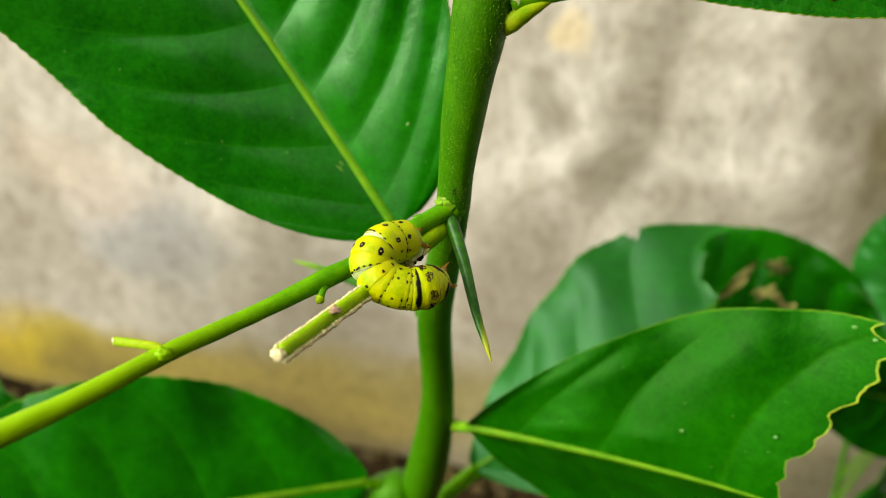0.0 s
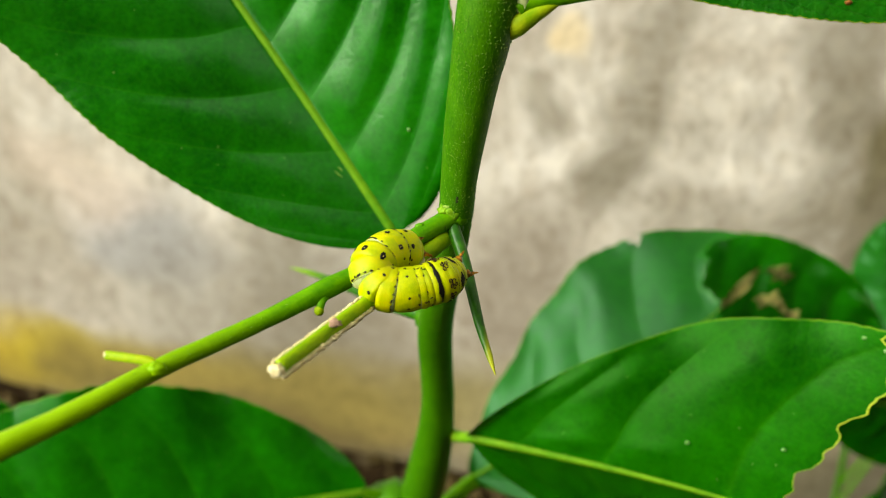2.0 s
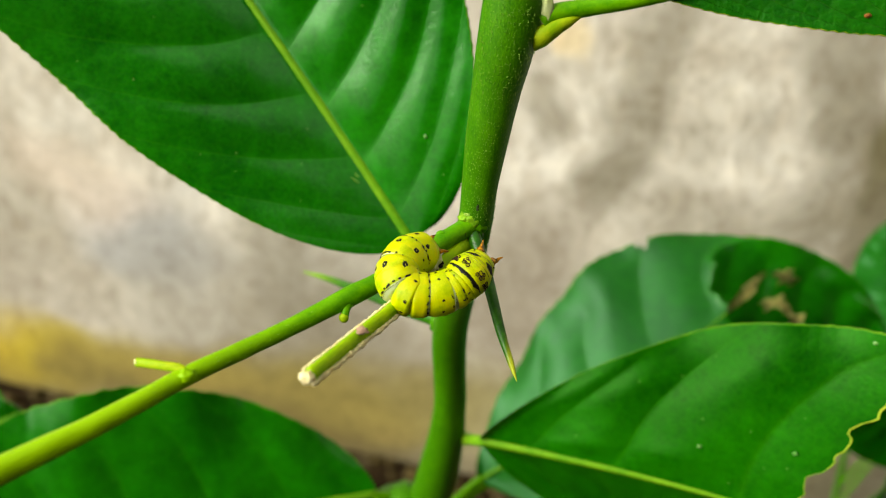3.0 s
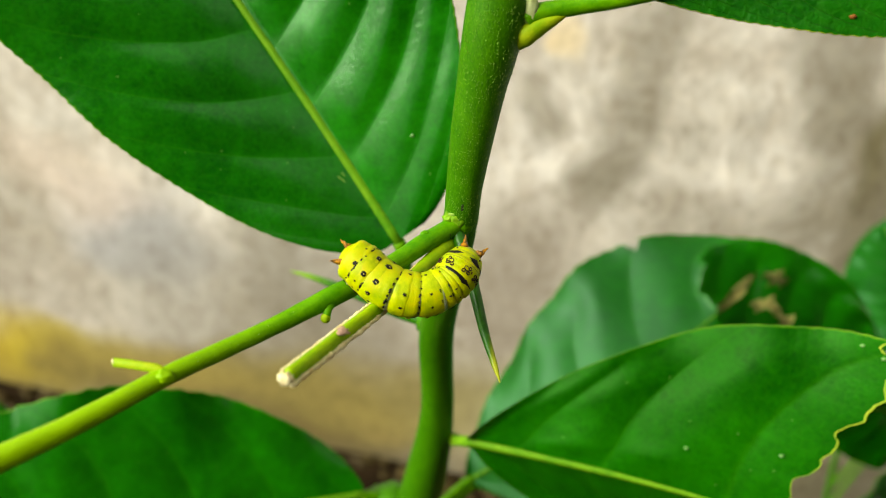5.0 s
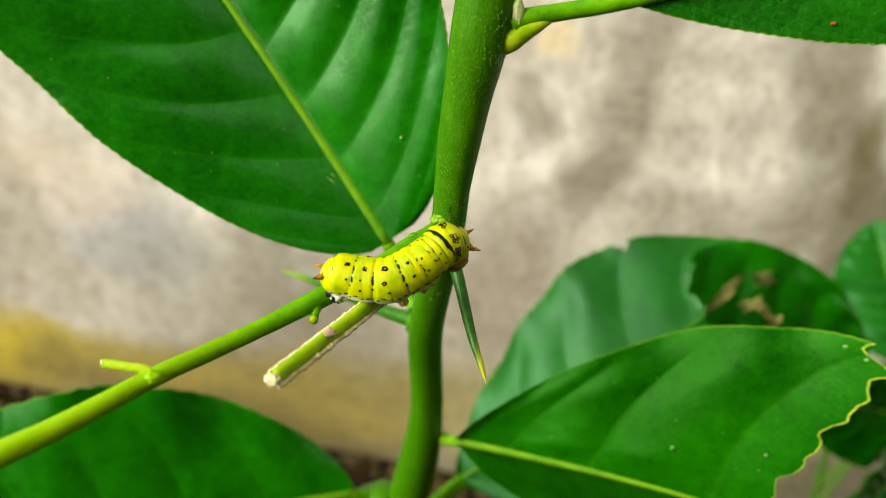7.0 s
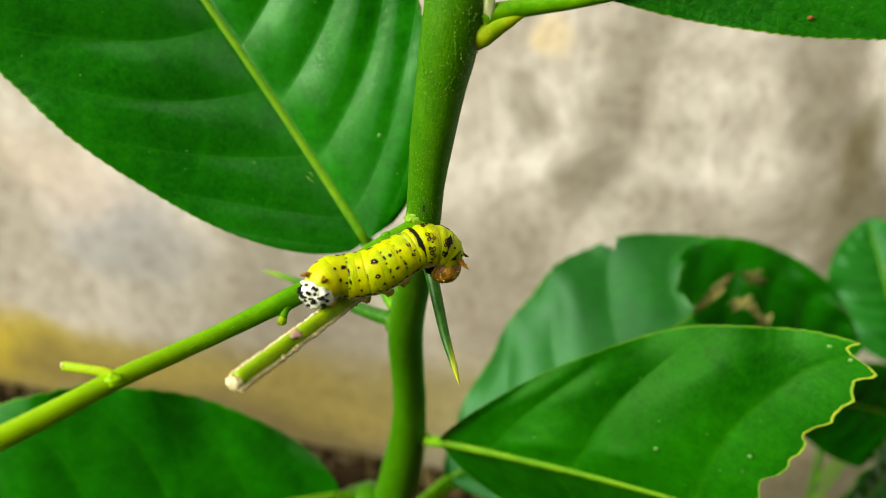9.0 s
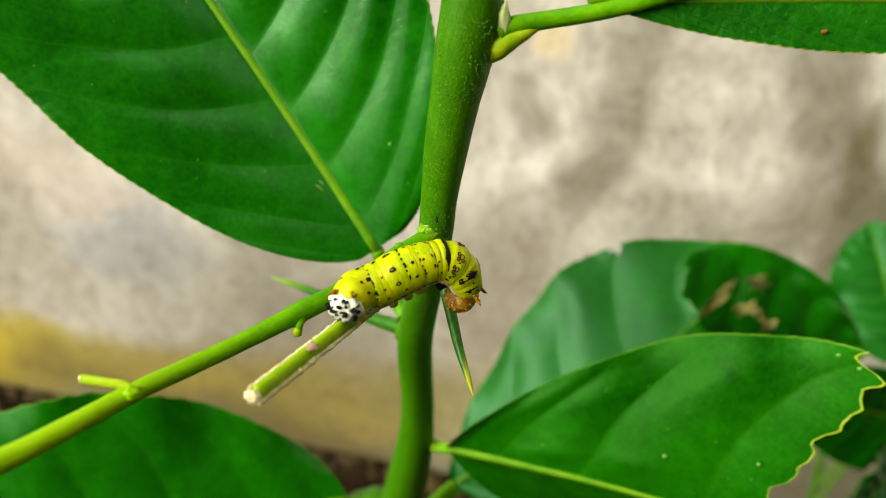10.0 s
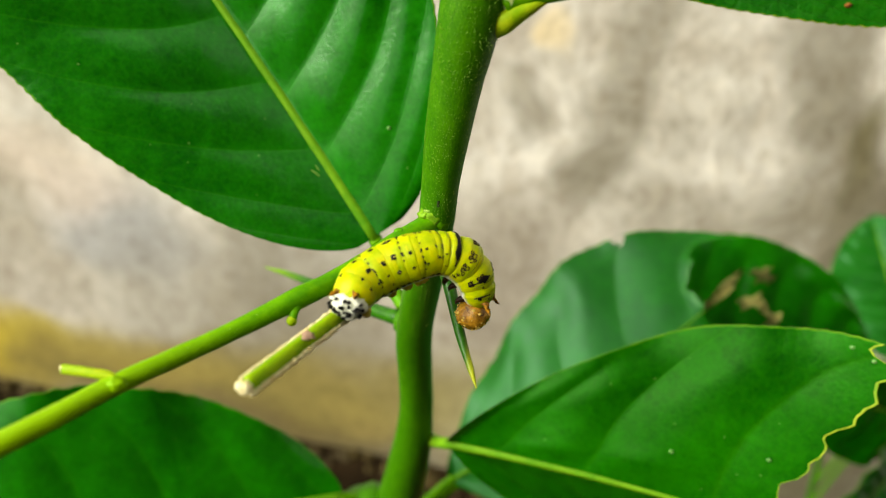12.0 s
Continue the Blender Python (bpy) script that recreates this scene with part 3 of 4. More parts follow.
def ragged(points, r, seed):
    """A torn dry edge: a crumbly ridge of small lumps."""
    rnd = random.Random(seed)
    bm = bmesh.new()
    line = spline(points, 240)
    for k, p in enumerate(line):
        q = r * (0.85 + 0.35 * noise.noise(p * 2500)) * (1.4 if rnd.random() < 0.03 else 1)
        off = Vector((rnd.gauss(0, 1), rnd.gauss(0, 1), rnd.gauss(0, 1))) * r * 0.12
        blob(bm, p + off, (q, q * rnd.uniform(0.7, 1.1), q), None, 8, 6, 0.5, seed * 200 + k)
    return part("dry_edge", bm, cut_mat, stalk, "cream ragged torn edge")


sight = Vector((0.00, -0.82, 0.57))
core = spline(stalk_line, 24)
for k, (off, r, lift) in enumerate(((0.0008, 0.0003, 0.0003), (-0.00082, 0.0002, 0.0003))):
    line = []
    for q in range(4, 25):
        d = (core[min(q + 1, 24)] - core[q - 1]).normalized()
        line.append(core[q] + sight.cross(d).normalized() * off + sight * lift)
    ragged(line, r, k + 1)
knob("dry_end", (-0.0157, 0.0543, 0.4196), (0.00078, 0.0005, 0.00075), cut_mat, stalk, "pale dry chewed end", 7, 0.5)
knob("scale", (-0.0112, 0.0615, 0.4192), (0.00065, 0.0004, 0.00042), grainy("scab", (0.3, 0.17, 0.1), (0.5, 0.33, 0.24), 700, 0.8), stalk, "brown scab", 8, 0.6)

# thorns
prick(plant, [(0.0006, 0.0831, 0.4175), (0.0016, 0.0805, 0.4159), (0.0027, 0.0768, 0.4137), (0.0040, 0.0715, 0.4105), (0.0051, 0.0682, 0.4084), (0.0057, 0.0665, 0.4072)], [0.0009, 0.00084, 0.00076, 0.00058, 0.00036, 0.00005], "long sharp green thorn", 4, 0.86, thorn_near)
prick(plant, [(-0.0037, 0.0995, 0.3889), (-0.0092, 0.1043, 0.3871), (-0.0170, 0.1123, 0.3845), (-0.0244, 0.1192, 0.3823), (-0.0298, 0.1236, 0.3806)], [0.0013, 0.0011, 0.0009, 0.0006, 0.0001], "long green thorn behind the twig", 5, 0.8, thorn_far)
knob("node_swelling", (-0.0032, 0.0988, 0.3888), (0.0017, 0.0016, 0.0018), stem_mat, plant, "", 9)

# upper fork: leaf stalk, pale joint and bud
rod("leaf_stalk", [(0.0076, 0.0848, 0.4433), (0.0090, 0.0850, 0.4441), (0.0133, 0.0848, 0.4450), (0.0180, 0.0843, 0.4460), (0.0227, 0.0840, 0.4473), (0.0300, 0.0836, 0.4500)], [0.0011, 0.00105, 0.00095, 0.00095, 0.0009, 0.0009], twig_mat, plant, "green leaf stalk", 8)
knob("leaf_joint", (0.0081, 0.0845, 0.4445), (0.0007, 0.0006, 0.0021), grainy("leaf_joint", (0.4, 0.5, 0.12), (0.62, 0.68, 0.32), 500), plant, "pale leaf joint", 10, 0.25)
knob("stem_shoulder", (0.0064, 0.0864, 0.4431), (0.0022, 0.0021, 0.0036), stem_mat, plant, "", 11, 0.1)
rod("bud", [(0.0065, 0.0854, 0.4407), (0.0077, 0.0843, 0.4418), (0.0090, 0.0843, 0.4427), (0.0106, 0.0844, 0.4436), (0.0124, 0.0846, 0.4444)], [0.0012, 0.0012, 0.001, 0.0007, 0.0002], stub_mat, plant, "yellow-green bud in the leaf axil", 12, 0.8)

# ---- leaves ----
upper = leaf(plant, (-0.0074, 0.1038, 0.4010), (-0.0743, 0.1589, 0.4839), (-0.36, -0.63, 0.69), 0.0284, 0.68, -0.185, 0.0019, (10.2, 11.4), wave=0.001, seed=1, lop=1.294, round_base=0.45, round_right=0.37, widest=1.175, fold_right=0.256, side=-0.002, flat=0.1, calm=0.55, scallop=0.003, nu=320, nv=26, sweep=0.17, teeth=480)
rod("leaf_stalk", [(-0.0032, 0.1014, 0.3899), (-0.0060, 0.1057, 0.3926), (-0.0067, 0.1038, 0.3986), (-0.0076, 0.1039, 0.4012)], [0.0012, 0.001, 0.001, 0.0011], twig_mat, plant, "green leaf stalk", 13)


# pale scratches and a droplet mark on the upper leaf
for p, q in (((-0.0172, 0.1086, 0.4104), (-0.0159, 0.1083, 0.4094)), ((-0.0166, 0.1090, 0.4109), (-0.0160, 0.1087, 0.4103))):
    rod("scratch", [p, Vector(p).lerp(Vector(q), 0.5), q], [0.00004, 0.00009, 0.00004], fleck_mat, plant, "short pale scratch", 33)
knob("dew_speck", (-0.0054, 0.1085, 0.4176), (0.0003, 0.0002, 0.0003), dew_mat, plant, "pale translucent speck", 34, 0.2)


def bitten(v):
    """What chewing left of the leaf: little of the lower half, scalloped all along."""
    keep = 0.513 + 0.155 * v if v > 0.1 else 0.534 - 0.15 * max(-v, 0)
    if v > 0.9:
        keep -= 0.05 * min((v - 0.9) / 0.04, 1)
    return keep + 0.006 * math.sin(v * 21) + 0.005 * math.sin(v * 43 + 1) + 0.0016 * math.sin(v * 96)


lower = leaf(plant, (0.0047, 0.1004, 0.3583), (0.0963, 0.0578, 0.3653), (-0.36, -0.79, 0.49), 0.0327, 0.097, -0.058, 0.0015, 7.4, sweep=0.2, first=(0.09, 0.06), spread=0.7, seed=2, nu=200, teeth=300, scallop=0.0015, mats=(leaf_young, margin_mat, leaf_green, chewed_mat), nv=46, cut=bitten, fold_right=-1.2, round_base=0.6, widest=1.272, rib=0.0008, side=0.029)
rod("leaf_stalk", [(0.0001, 0.1082, 0.3526), (0.0018, 0.1073, 0.3513), (0.0034, 0.1030, 0.3556), (0.0056, 0.1005, 0.3580)], [0.0018, 0.0014, 0.0011, 0.0011], axil_mat, plant, "yellow-green leaf stalk", 14)
for p in ((0.0622, 0.0882, 0.3938), (0.0529, 0.0827, 0.3756), (0.0399, 0.0875, 0.3717), (0.0642, 0.0855, 0.3936)):
    knob("dew_speck", p, (0.0004, 0.0003, 0.0003), dew_mat, plant, "pale translucent speck", 15, 0.2)

leaf(plant, (-0.0169, 0.1134, 0.3257), (-0.1139, 0.0875, 0.3354), (0.42, -0.72, 0.56), 0.0303, 0.121, 0.013, 0.0011, 6.5, nu=160, seed=3, round_base=0.593, widest=1.067)
rod("leaf_stalk", [(-0.0067, 0.1159, 0.3113), (-0.0111, 0.1151, 0.3206), (-0.0176, 0.1133, 0.3256)], [0.0016, 0.0013, 0.0012], twig_mat, plant, "green leaf stalk", 16)

def torn(v):
    """Where the rear leaf is eaten away towards its tip."""
    return 0.8 + 0.19 * v * abs(v) + 0.01 * math.sin(v * 17) + 0.006 * math.sin(v * 41)


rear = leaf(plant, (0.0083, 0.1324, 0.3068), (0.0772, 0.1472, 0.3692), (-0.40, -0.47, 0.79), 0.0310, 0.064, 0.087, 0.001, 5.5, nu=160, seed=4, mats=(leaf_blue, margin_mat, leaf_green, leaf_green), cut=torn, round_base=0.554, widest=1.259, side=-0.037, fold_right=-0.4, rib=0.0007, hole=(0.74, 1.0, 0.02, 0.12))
rod("leaf_stalk", [(-0.0056, 0.1207, 0.3024), (0.0009, 0.1244, 0.3077), (0.0083, 0.1324, 0.3068)], [0.0016, 0.0014, 0.0013], twig_mat, plant, "green leaf stalk", 17)
leaf(plant, (0.0318, 0.1509, 0.3011), (0.1264, 0.1616, 0.3295), (0.22, -0.66, 0.70), 0.0424, 0.224, 0.12, 0.0022, 9, seed=6, lop=0.22, round_base=0.446, widest=1.065, rib=0.0006)
for k, (p, q, w) in enumerate((((0.0713, 0.1559, 0.3439), (0.0839, 0.1645, 0.3510), 0.0013), ((0.0820, 0.1594, 0.3455), (0.0922, 0.1548, 0.3424), 0.0014), ((0.0854, 0.1654, 0.3488), (0.0934, 0.1657, 0.3475), 0.0012))):
    leaf(plant, p, q, (0.25, -0.39, 0.88), w, 0.7, 0.25, 0.0012, 5, wave=0.0025, mats=(wither_mat, wither_mat, wither_mat), round_base=0.4, seed=60 + k, rib=0.0002, nu=30, nv=8, name="withered_flap", label="withered brown flap at the eaten edge")
rod("leaf_stalk", [(-0.0035, 0.1238, 0.3016), (0.0116, 0.1362, 0.3019), (0.0326, 0.1507, 0.3016)], [0.0016, 0.0014, 0.0013], twig_mat, plant, "green leaf stalk", 18)
top = leaf(plant, (0.0169, 0.0854, 0.4473), (0.0806, 0.0796, 0.4497), (0.0, -0.90, 0.43), 0.0056, 0.05, 0.0, 0.00015, 13, wave=0.0003, seed=5, mats=(leaf_dimmed, chewed_mat, leaf_dimmed, chewed_mat), scallop=0.012, round_base=0.75, rib=0.0008, nu=240, teeth=330)

knob("brown_speck", (0.0410, 0.0812, 0.4453), (0.00036, 0.0002, 0.00024), grainy("rust_spot", (0.08, 0.022, 0.004), (0.34, 0.12, 0.015), 2600, 0.6), top, "brown speck", 31, 0.4)
# pale dust specks on the nearest leaf
rnd = random.Random(17)
bm = bmesh.new()
for k in range(90):
    a, b = Vector((0.0202, 0.0838, 0.4448)), Vector((0.0498, 0.0805, 0.4446))
    p = a.lerp(b, rnd.random()) + Vector((0.00, 0.43, 0.90)) * rnd.uniform(-0.0005, 0.004) + Vector((0.00, -0.90, 0.43)) * 0.0001
    r = rnd.uniform(0.00002, 0.00006)
    blob(bm, p, (r, r, r), None, 6, 4)
tagged(part("dust_speck", bm, fleck_mat, top, "pale dust specks"), kind="stuff")

# ---- neighbour seedling ----
seedling = tagged(new("seedling"), "small broad-leaved seedling growing at the foot of the wall", "plant")
rod("stem", [(0.23, 0.27, -0.01), (0.225, 0.275, 0.08), (0.215, 0.28, 0.17), (0.21, 0.285, 0.24)], [0.002, 0.0018, 0.0015, 0.001], stem_mat, seedling, "thin green stem", 30)
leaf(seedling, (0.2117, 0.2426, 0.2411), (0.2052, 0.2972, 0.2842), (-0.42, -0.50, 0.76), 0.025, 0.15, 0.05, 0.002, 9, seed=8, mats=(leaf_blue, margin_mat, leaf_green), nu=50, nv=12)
leaf(seedling, (0.1979, 0.2003, 0.2540), (0.1265, 0.1848, 0.2842), (0.18, -0.97, 0.14), 0.022, 0.15, 0.05, 0.002, 9, seed=9, nu=50, nv=12)
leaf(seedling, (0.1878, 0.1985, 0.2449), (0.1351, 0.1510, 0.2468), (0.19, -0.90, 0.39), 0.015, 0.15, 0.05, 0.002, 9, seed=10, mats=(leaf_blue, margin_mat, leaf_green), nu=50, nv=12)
for points, seed in (([(0.211, 0.2845, 0.235), (0.211, 0.264, 0.2445), (0.2117, 0.2426, 0.2411)], 35), ([(0.222, 0.2772, 0.12), (0.212, 0.243, 0.215), (0.1979, 0.2003, 0.2540)], 36), ([(0.2238, 0.2758, 0.10), (0.207, 0.24, 0.2), (0.1878, 0.1985, 0.2449)], 37)):
    rod("leaf_stalk", points, [0.0011, 0.0009, 0.0008], twig_mat, seedling, "green leaf stalk", seed)
weed = tagged(new("weed"), "slender green weed growing from the soil by the wall", "plant")
rod("stem", [(-0.16, 0.21, -0.01), (-0.158, 0.195, 0.12), (-0.151, 0.172, 0.24), (-0.1367, 0.1506, 0.3015)], [0.0018, 0.0015, 0.0012, 0.0008], stem_mat, weed, "thin green stem", 38)
leaf(weed, (-0.1367, 0.1506, 0.3015), (-0.1205, 0.1550, 0.3078), (0.37, -0.70, 0.61), 0.014, 0.15, 0.05, 0.001, 9, seed=12, nu=40, nv=10)

# dead leaves on the soil
rnd = random.Random(21)
for k in range(14):
    x, y = rnd.uniform(-0.16, 0.16), rnd.uniform(0.2, 0.33)
    dry = tagged(new("dead_leaf"), "curled reddish-brown dead leaf lying on the soil", "leaf", "dead leaves on the soil")
    a = rnd.uniform(0, 6.28)
    leaf(dry, (x, y, 0.008), (x + 0.045 * math.cos(a), y + 0.045 * math.sin(a), 0.01), (rnd.gauss(0, 0.2), rnd.gauss(0, 0.2), 1), 0.011, 0.3, -0.2, 0.0008, 8, seed=40 + k, mats=(litter_mat, litter_mat, litter_mat), nu=24, nv=6)

# ---- caterpillar ----
EXT = 1.5


def skin_material(name, membrane=False):
    """Lime-yellow skin, mottled; with a greyish membrane at the front of a segment; pale belly."""
    m, n, l, b = nodes_of(name)
    tc = n.new("ShaderNodeTexCoord")
    sep = n.new("ShaderNodeSeparateXYZ")
    l.new(tc.outputs["UV"], sep.inputs[0])
    u, v = sep.outputs[0], sep.outputs[1]
    own = n.new("ShaderNodeVectorMath")
    own.operation = "ADD"
    l.new(tc.outputs["Object"], own.inputs[0])
    l.new(n.new("ShaderNodeObjectInfo").outputs["Random"], own.inputs[1])
    broad = noise_tex(n, l, own.outputs[0], 420, 3, 0.5)
    fine = noise_tex(n, l, own.outputs[0], 2600, 3, 0.6)
    r = ramp(n, [(0.32, (0.27, 0.39, 0.0006)), (0.5, (0.48, 0.54, 0.0008)), (0.7, (0.63, 0.55, 0.001))])
    l.new(calc(n, l, "MULTIPLY_ADD", fine, 0.25, calc(n, l, "MULTIPLY", broad, 0.75)), r.inputs[0])
    col = r.outputs[0]
    if membrane:
        ring = n.new("ShaderNodeMapRange")
        ring.inputs["From Min"].default_value, ring.inputs["From Max"].default_value = 0.5 + 0.41 / EXT, 0.5 + 0.44 / EXT
        l.new(calc(n, l, "MULTIPLY_ADD", calc(n, l, "SUBTRACT", broad, 0.5), 0.08, u), ring.inputs["Value"])
        col = mixc(n, l, calc(n, l, "MULTIPLY", ring.outputs[0], 0.8), col, (0.6, 0.66, 0.42))
    side = calc(n, l, "ABSOLUTE", calc(n, l, "SUBTRACT", v, 0.5))
    belly = n.new("ShaderNodeMapRange")
    belly.inputs["From Min"].default_value, belly.inputs["From Max"].default_value = 0.33, 0.365
    l.new(calc(n, l, "MULTIPLY_ADD", broad, 0.06, side), belly.inputs["Value"])
    col = mixc(n, l, belly.outputs[0], col, (0.76, 0.77, 0.6))
    l.new(col, b.inputs["Base Color"])
    b.inputs["Roughness"].default_value = 0.4
    b.inputs["Specular IOR Level"].default_value = 0.3
    b.inputs["Specular Tint"].default_value = (1.0, 1.0, 0.5, 1)
    b.inputs["Subsurface Weight"].default_value = 0.6
    b.inputs["Subsurface Radius"].default_value = (1.0, 1.0, 0.35)
    b.inputs["Subsurface Scale"].default_value = 0.0016
    wrinkle = noise_tex(n, l, tc.outputs["UV"], 5, 4, 0.6, (3.0, 0.7, 1))
    bumped(n, l, b, calc(n, l, "MULTIPLY_ADD", fine, 0.5, wrinkle), 0.3, 0.0002)
    return m


skin = skin_material("larva_skin")
skin_banded = skin_material("larva_skin_banded", True)
black = grainy("larva_black", (0.0015, 0.0015, 0.001), (0.005, 0.004, 0.002), 900, 0.5, spec=0.2)
white = grainy("larva_white", (0.5, 0.52, 0.36), (0.84, 0.84, 0.7), 1200, 0.5)
horn = grainy("larva_horn", (0.008, 0.002, 0.0005), (0.62, 0.27, 0.01), 2600, 0.3)
brown = grainy("larva_brown", (0.006, 0.002, 0.001), (0.035, 0.009, 0.002), 1500, 0.5, spec=0.2)
hide = grainy("larva_head", (0.07, 0.022, 0.002), (0.62, 0.3, 0.015), 1100, 0.22, 0.8, 0.0004, spec=0.5)
crease_mat = grainy("larva_crease_line", (0.1, 0.13, 0.0006), (0.22, 0.26, 0.001), 900, 0.5)
wart_mat = grainy("larva_wart", (0.42, 0.24, 0.02), (0.66, 0.46, 0.08), 1500, 0.4)
foot = grainy("larva_foot", (0.52, 0.38, 0.02), (0.78, 0.66, 0.16), 900, 0.45)

larva = tagged(new("caterpillar"), "plump yellow caterpillar with black spots clinging to a citrus twig", "caterpillar")
larva.location = (0.0004, 0.0847, 0.4166)
BODY = 0.0205
# from tail to head: radius, and how far it narrows at its rear and front
SEGMENTS = [(0.00222, 0, 0), (0.00246, 0, 0.07), (0.0026, 0.07, 0), (0.0026, 0, 0.07), (0.00264, 0.07, 0), (0.00264, 0, 0.07), (0.0026, 0.06, 0), (0.00256, 0, 0.06), (0.0025, 0.06, 0.06), (0.00244, 0.05, 0.05),
            (0.0024, 0.05, 0.03), (0.00244, 0.03, 0.05), (0.00249, 0.05, 0.05), (0.00226, 0.05, 0.06), (0.00184, 0.05, 0)]
# each one's share of the body's length as the body bunches and stretches
SHARES = [(0.0, (0.09, 0.06, 0.07, 0.07, 0.08, 0.08, 0.065, 0.065, 0.08, 0.03, 0.025, 0.045, 0.08, 0.08, 0.08)),
          (3.2, (0.085, 0.05, 0.065, 0.065, 0.075, 0.075, 0.08, 0.08, 0.14, 0.045, 0.03, 0.05, 0.055, 0.05, 0.05)),
          (5.0, (0.045, 0.035, 0.04, 0.04, 0.09, 0.09, 0.08, 0.08, 0.12, 0.06, 0.04, 0.05, 0.065, 0.065, 0.06)),
          (6.0, (0.09, 0.05, 0.083, 0.083, 0.093, 0.093, 0.066, 0.066, 0.075, 0.05, 0.042, 0.05, 0.055, 0.05, 0.05)),
          (7.2, (0.105, 0.065, 0.083, 0.083, 0.085, 0.085, 0.063, 0.063, 0.073, 0.05, 0.045, 0.052, 0.058, 0.055, 0.055)),
          (8.8, (0.12, 0.11, 0.07, 0.07, 0.055, 0.055, 0.045, 0.045, 0.05, 0.035, 0.03, 0.05, 0.095, 0.1, 0.09)),
          (12.0, (0.115, 0.09, 0.046, 0.046, 0.046, 0.046, 0.038, 0.038, 0.055, 0.045, 0.04, 0.05, 0.11, 0.115, 0.1))]
LAST = len(SEGMENTS) - 1
MEMBRANES = (1, 3, 5, 7, 8)
ENDS = {0: (7.0, 2.0, 0.12), LAST - 1: (5.0, 5.0, -0.08), LAST: (2.2, 5.0, -0.28)}
segments = []


def half_of(i):
    return (max(row[i] for _, row in SHARES) if i else 0.125) * BODY / 2


def girth(i, x):
    """Share of a segment's radius at x, -1 to 1, between its ends."""
    pinch = SEGMENTS[i][2] if x > 0 else SEGMENTS[i][1]
    front, back, taper = ENDS.get(i, (5.0 if pinch else 7.0, 5.0 if pinch else 7.0, 0.0))
    p = front if x > 0 else back
    return max(1 - abs(x) ** p, 0.0) ** (1 / p) * (1 + taper * x) * (1 - pinch * min((x * EXT) ** 2, 1.5))


def ring_mesh(i):
    """A barrel with rounded ends along x; UV: place along it, and round it with the back at the middle."""
    half, radius = half_of(i) * EXT, SEGMENTS[i][0]
    bm = bmesh.new()
    uvl = bm.loops.layers.uv.new("UVMap")
    nx, na = 24, 40
    rows = []
    deep = 0.016 if i >= LAST - 2 else 0.001
    for j in range(nx + 1):
        t = -math.cos(math.pi * j / nx)
        r = radius * girth(i, t) if 0 < j < nx else radius * 0.02
        row = []
        for k in range(na + 1):
            a = 2 * math.pi * k / na - math.pi
            crease = 1 - deep * math.cos(t * 12 + 1.6 * math.cos(a) + 2 * noise.noise(Vector((t * 2, math.cos(a), i)))) + 0.015 * noise.noise(Vector((t * 1.6, 1.7 * math.cos(a), 1.7 * math.sin(a) + i * 5)))
            flat = 0.94 if abs(a) > 2.2 else 1.0
            if k < na:
                v = bm.verts.new((t * half, math.sin(a) * r * crease, math.cos(a) * r * crease * flat))
            else:
                v = row[0]
            row.append(v)
        rows.append(row)
    for j in range(nx):
        for k in range(na):
            f = bm.faces.new((rows[j][k], rows[j][k + 1], rows[j + 1][k + 1], rows[j + 1][k]))
            for lp, (ii, kk) in zip(f.loops, ((j, k), (j, k + 1), (j + 1, k + 1), (j + 1, k))):
                lp[uvl].uv = (0.5 - 0.5 * math.cos(math.pi * ii / nx), kk / na)
    bm.faces.new([rows[0][k] for k in range(na)])
    bm.faces.new([rows[nx][k] for k in range(na)][::-1])
    bmesh.ops.recalc_face_normals(bm, faces=bm.faces)
    return bm


def skin_at(i, t, deg):
    """Place and outward direction on segment i, t from -1 (tailwards) to 1 of its own length, deg from the back."""
    half, r = half_of(i) * EXT, SEGMENTS[i][0]
    x = t / EXT
    a = radians(deg)
    out = Vector((0, math.sin(a), math.cos(a)))
    slope = (girth(i, x - 0.02) - girth(i, x + 0.02)) / 0.04 * r / half
    return Vector((x * half, 0, 0)) + out * r * girth(i, x), (out + Vector((slope, 0, 0))).normalized()


def spot(i, t, deg, long, wide, ringed=False, material=None, name="spot", turn=0.0):
    wild = random.Random(int(i * 1000 + deg * 7 + t * 90))
    t, deg = t + wild.uniform(-0.06, 0.06), deg + wild.uniform(-2.5, 2.5)
    long, wide, turn = long * wild.uniform(0.85, 1.2), wide * wild.uniform(0.8, 1.15), turn + wild.uniform(-25, 25)
    p, out = skin_at(i, t, deg)
    ahead = Matrix.Rotation(radians(turn), 3, out) @ Vector((1, 0, 0))
    m = frame_from((0, 0, 0), ahead, out).to_3x3()
    bm = bmesh.new()
    blob(bm, p, (long, wide, 0.00006), m, 16, 7, 0.7, i * 7 + deg * 0.1 + t)
    ob = part(name, bm, material or black, segments[i])
    if ringed:
        bm = bmesh.new()
        blob(bm, p + out * 0.00004 + ahead * long * 0.1, (long * 0.26, wide * 0.2, 0.00005), m, 10, 6)
        part("spot_centre", bm, foot, segments[i])
    return ob


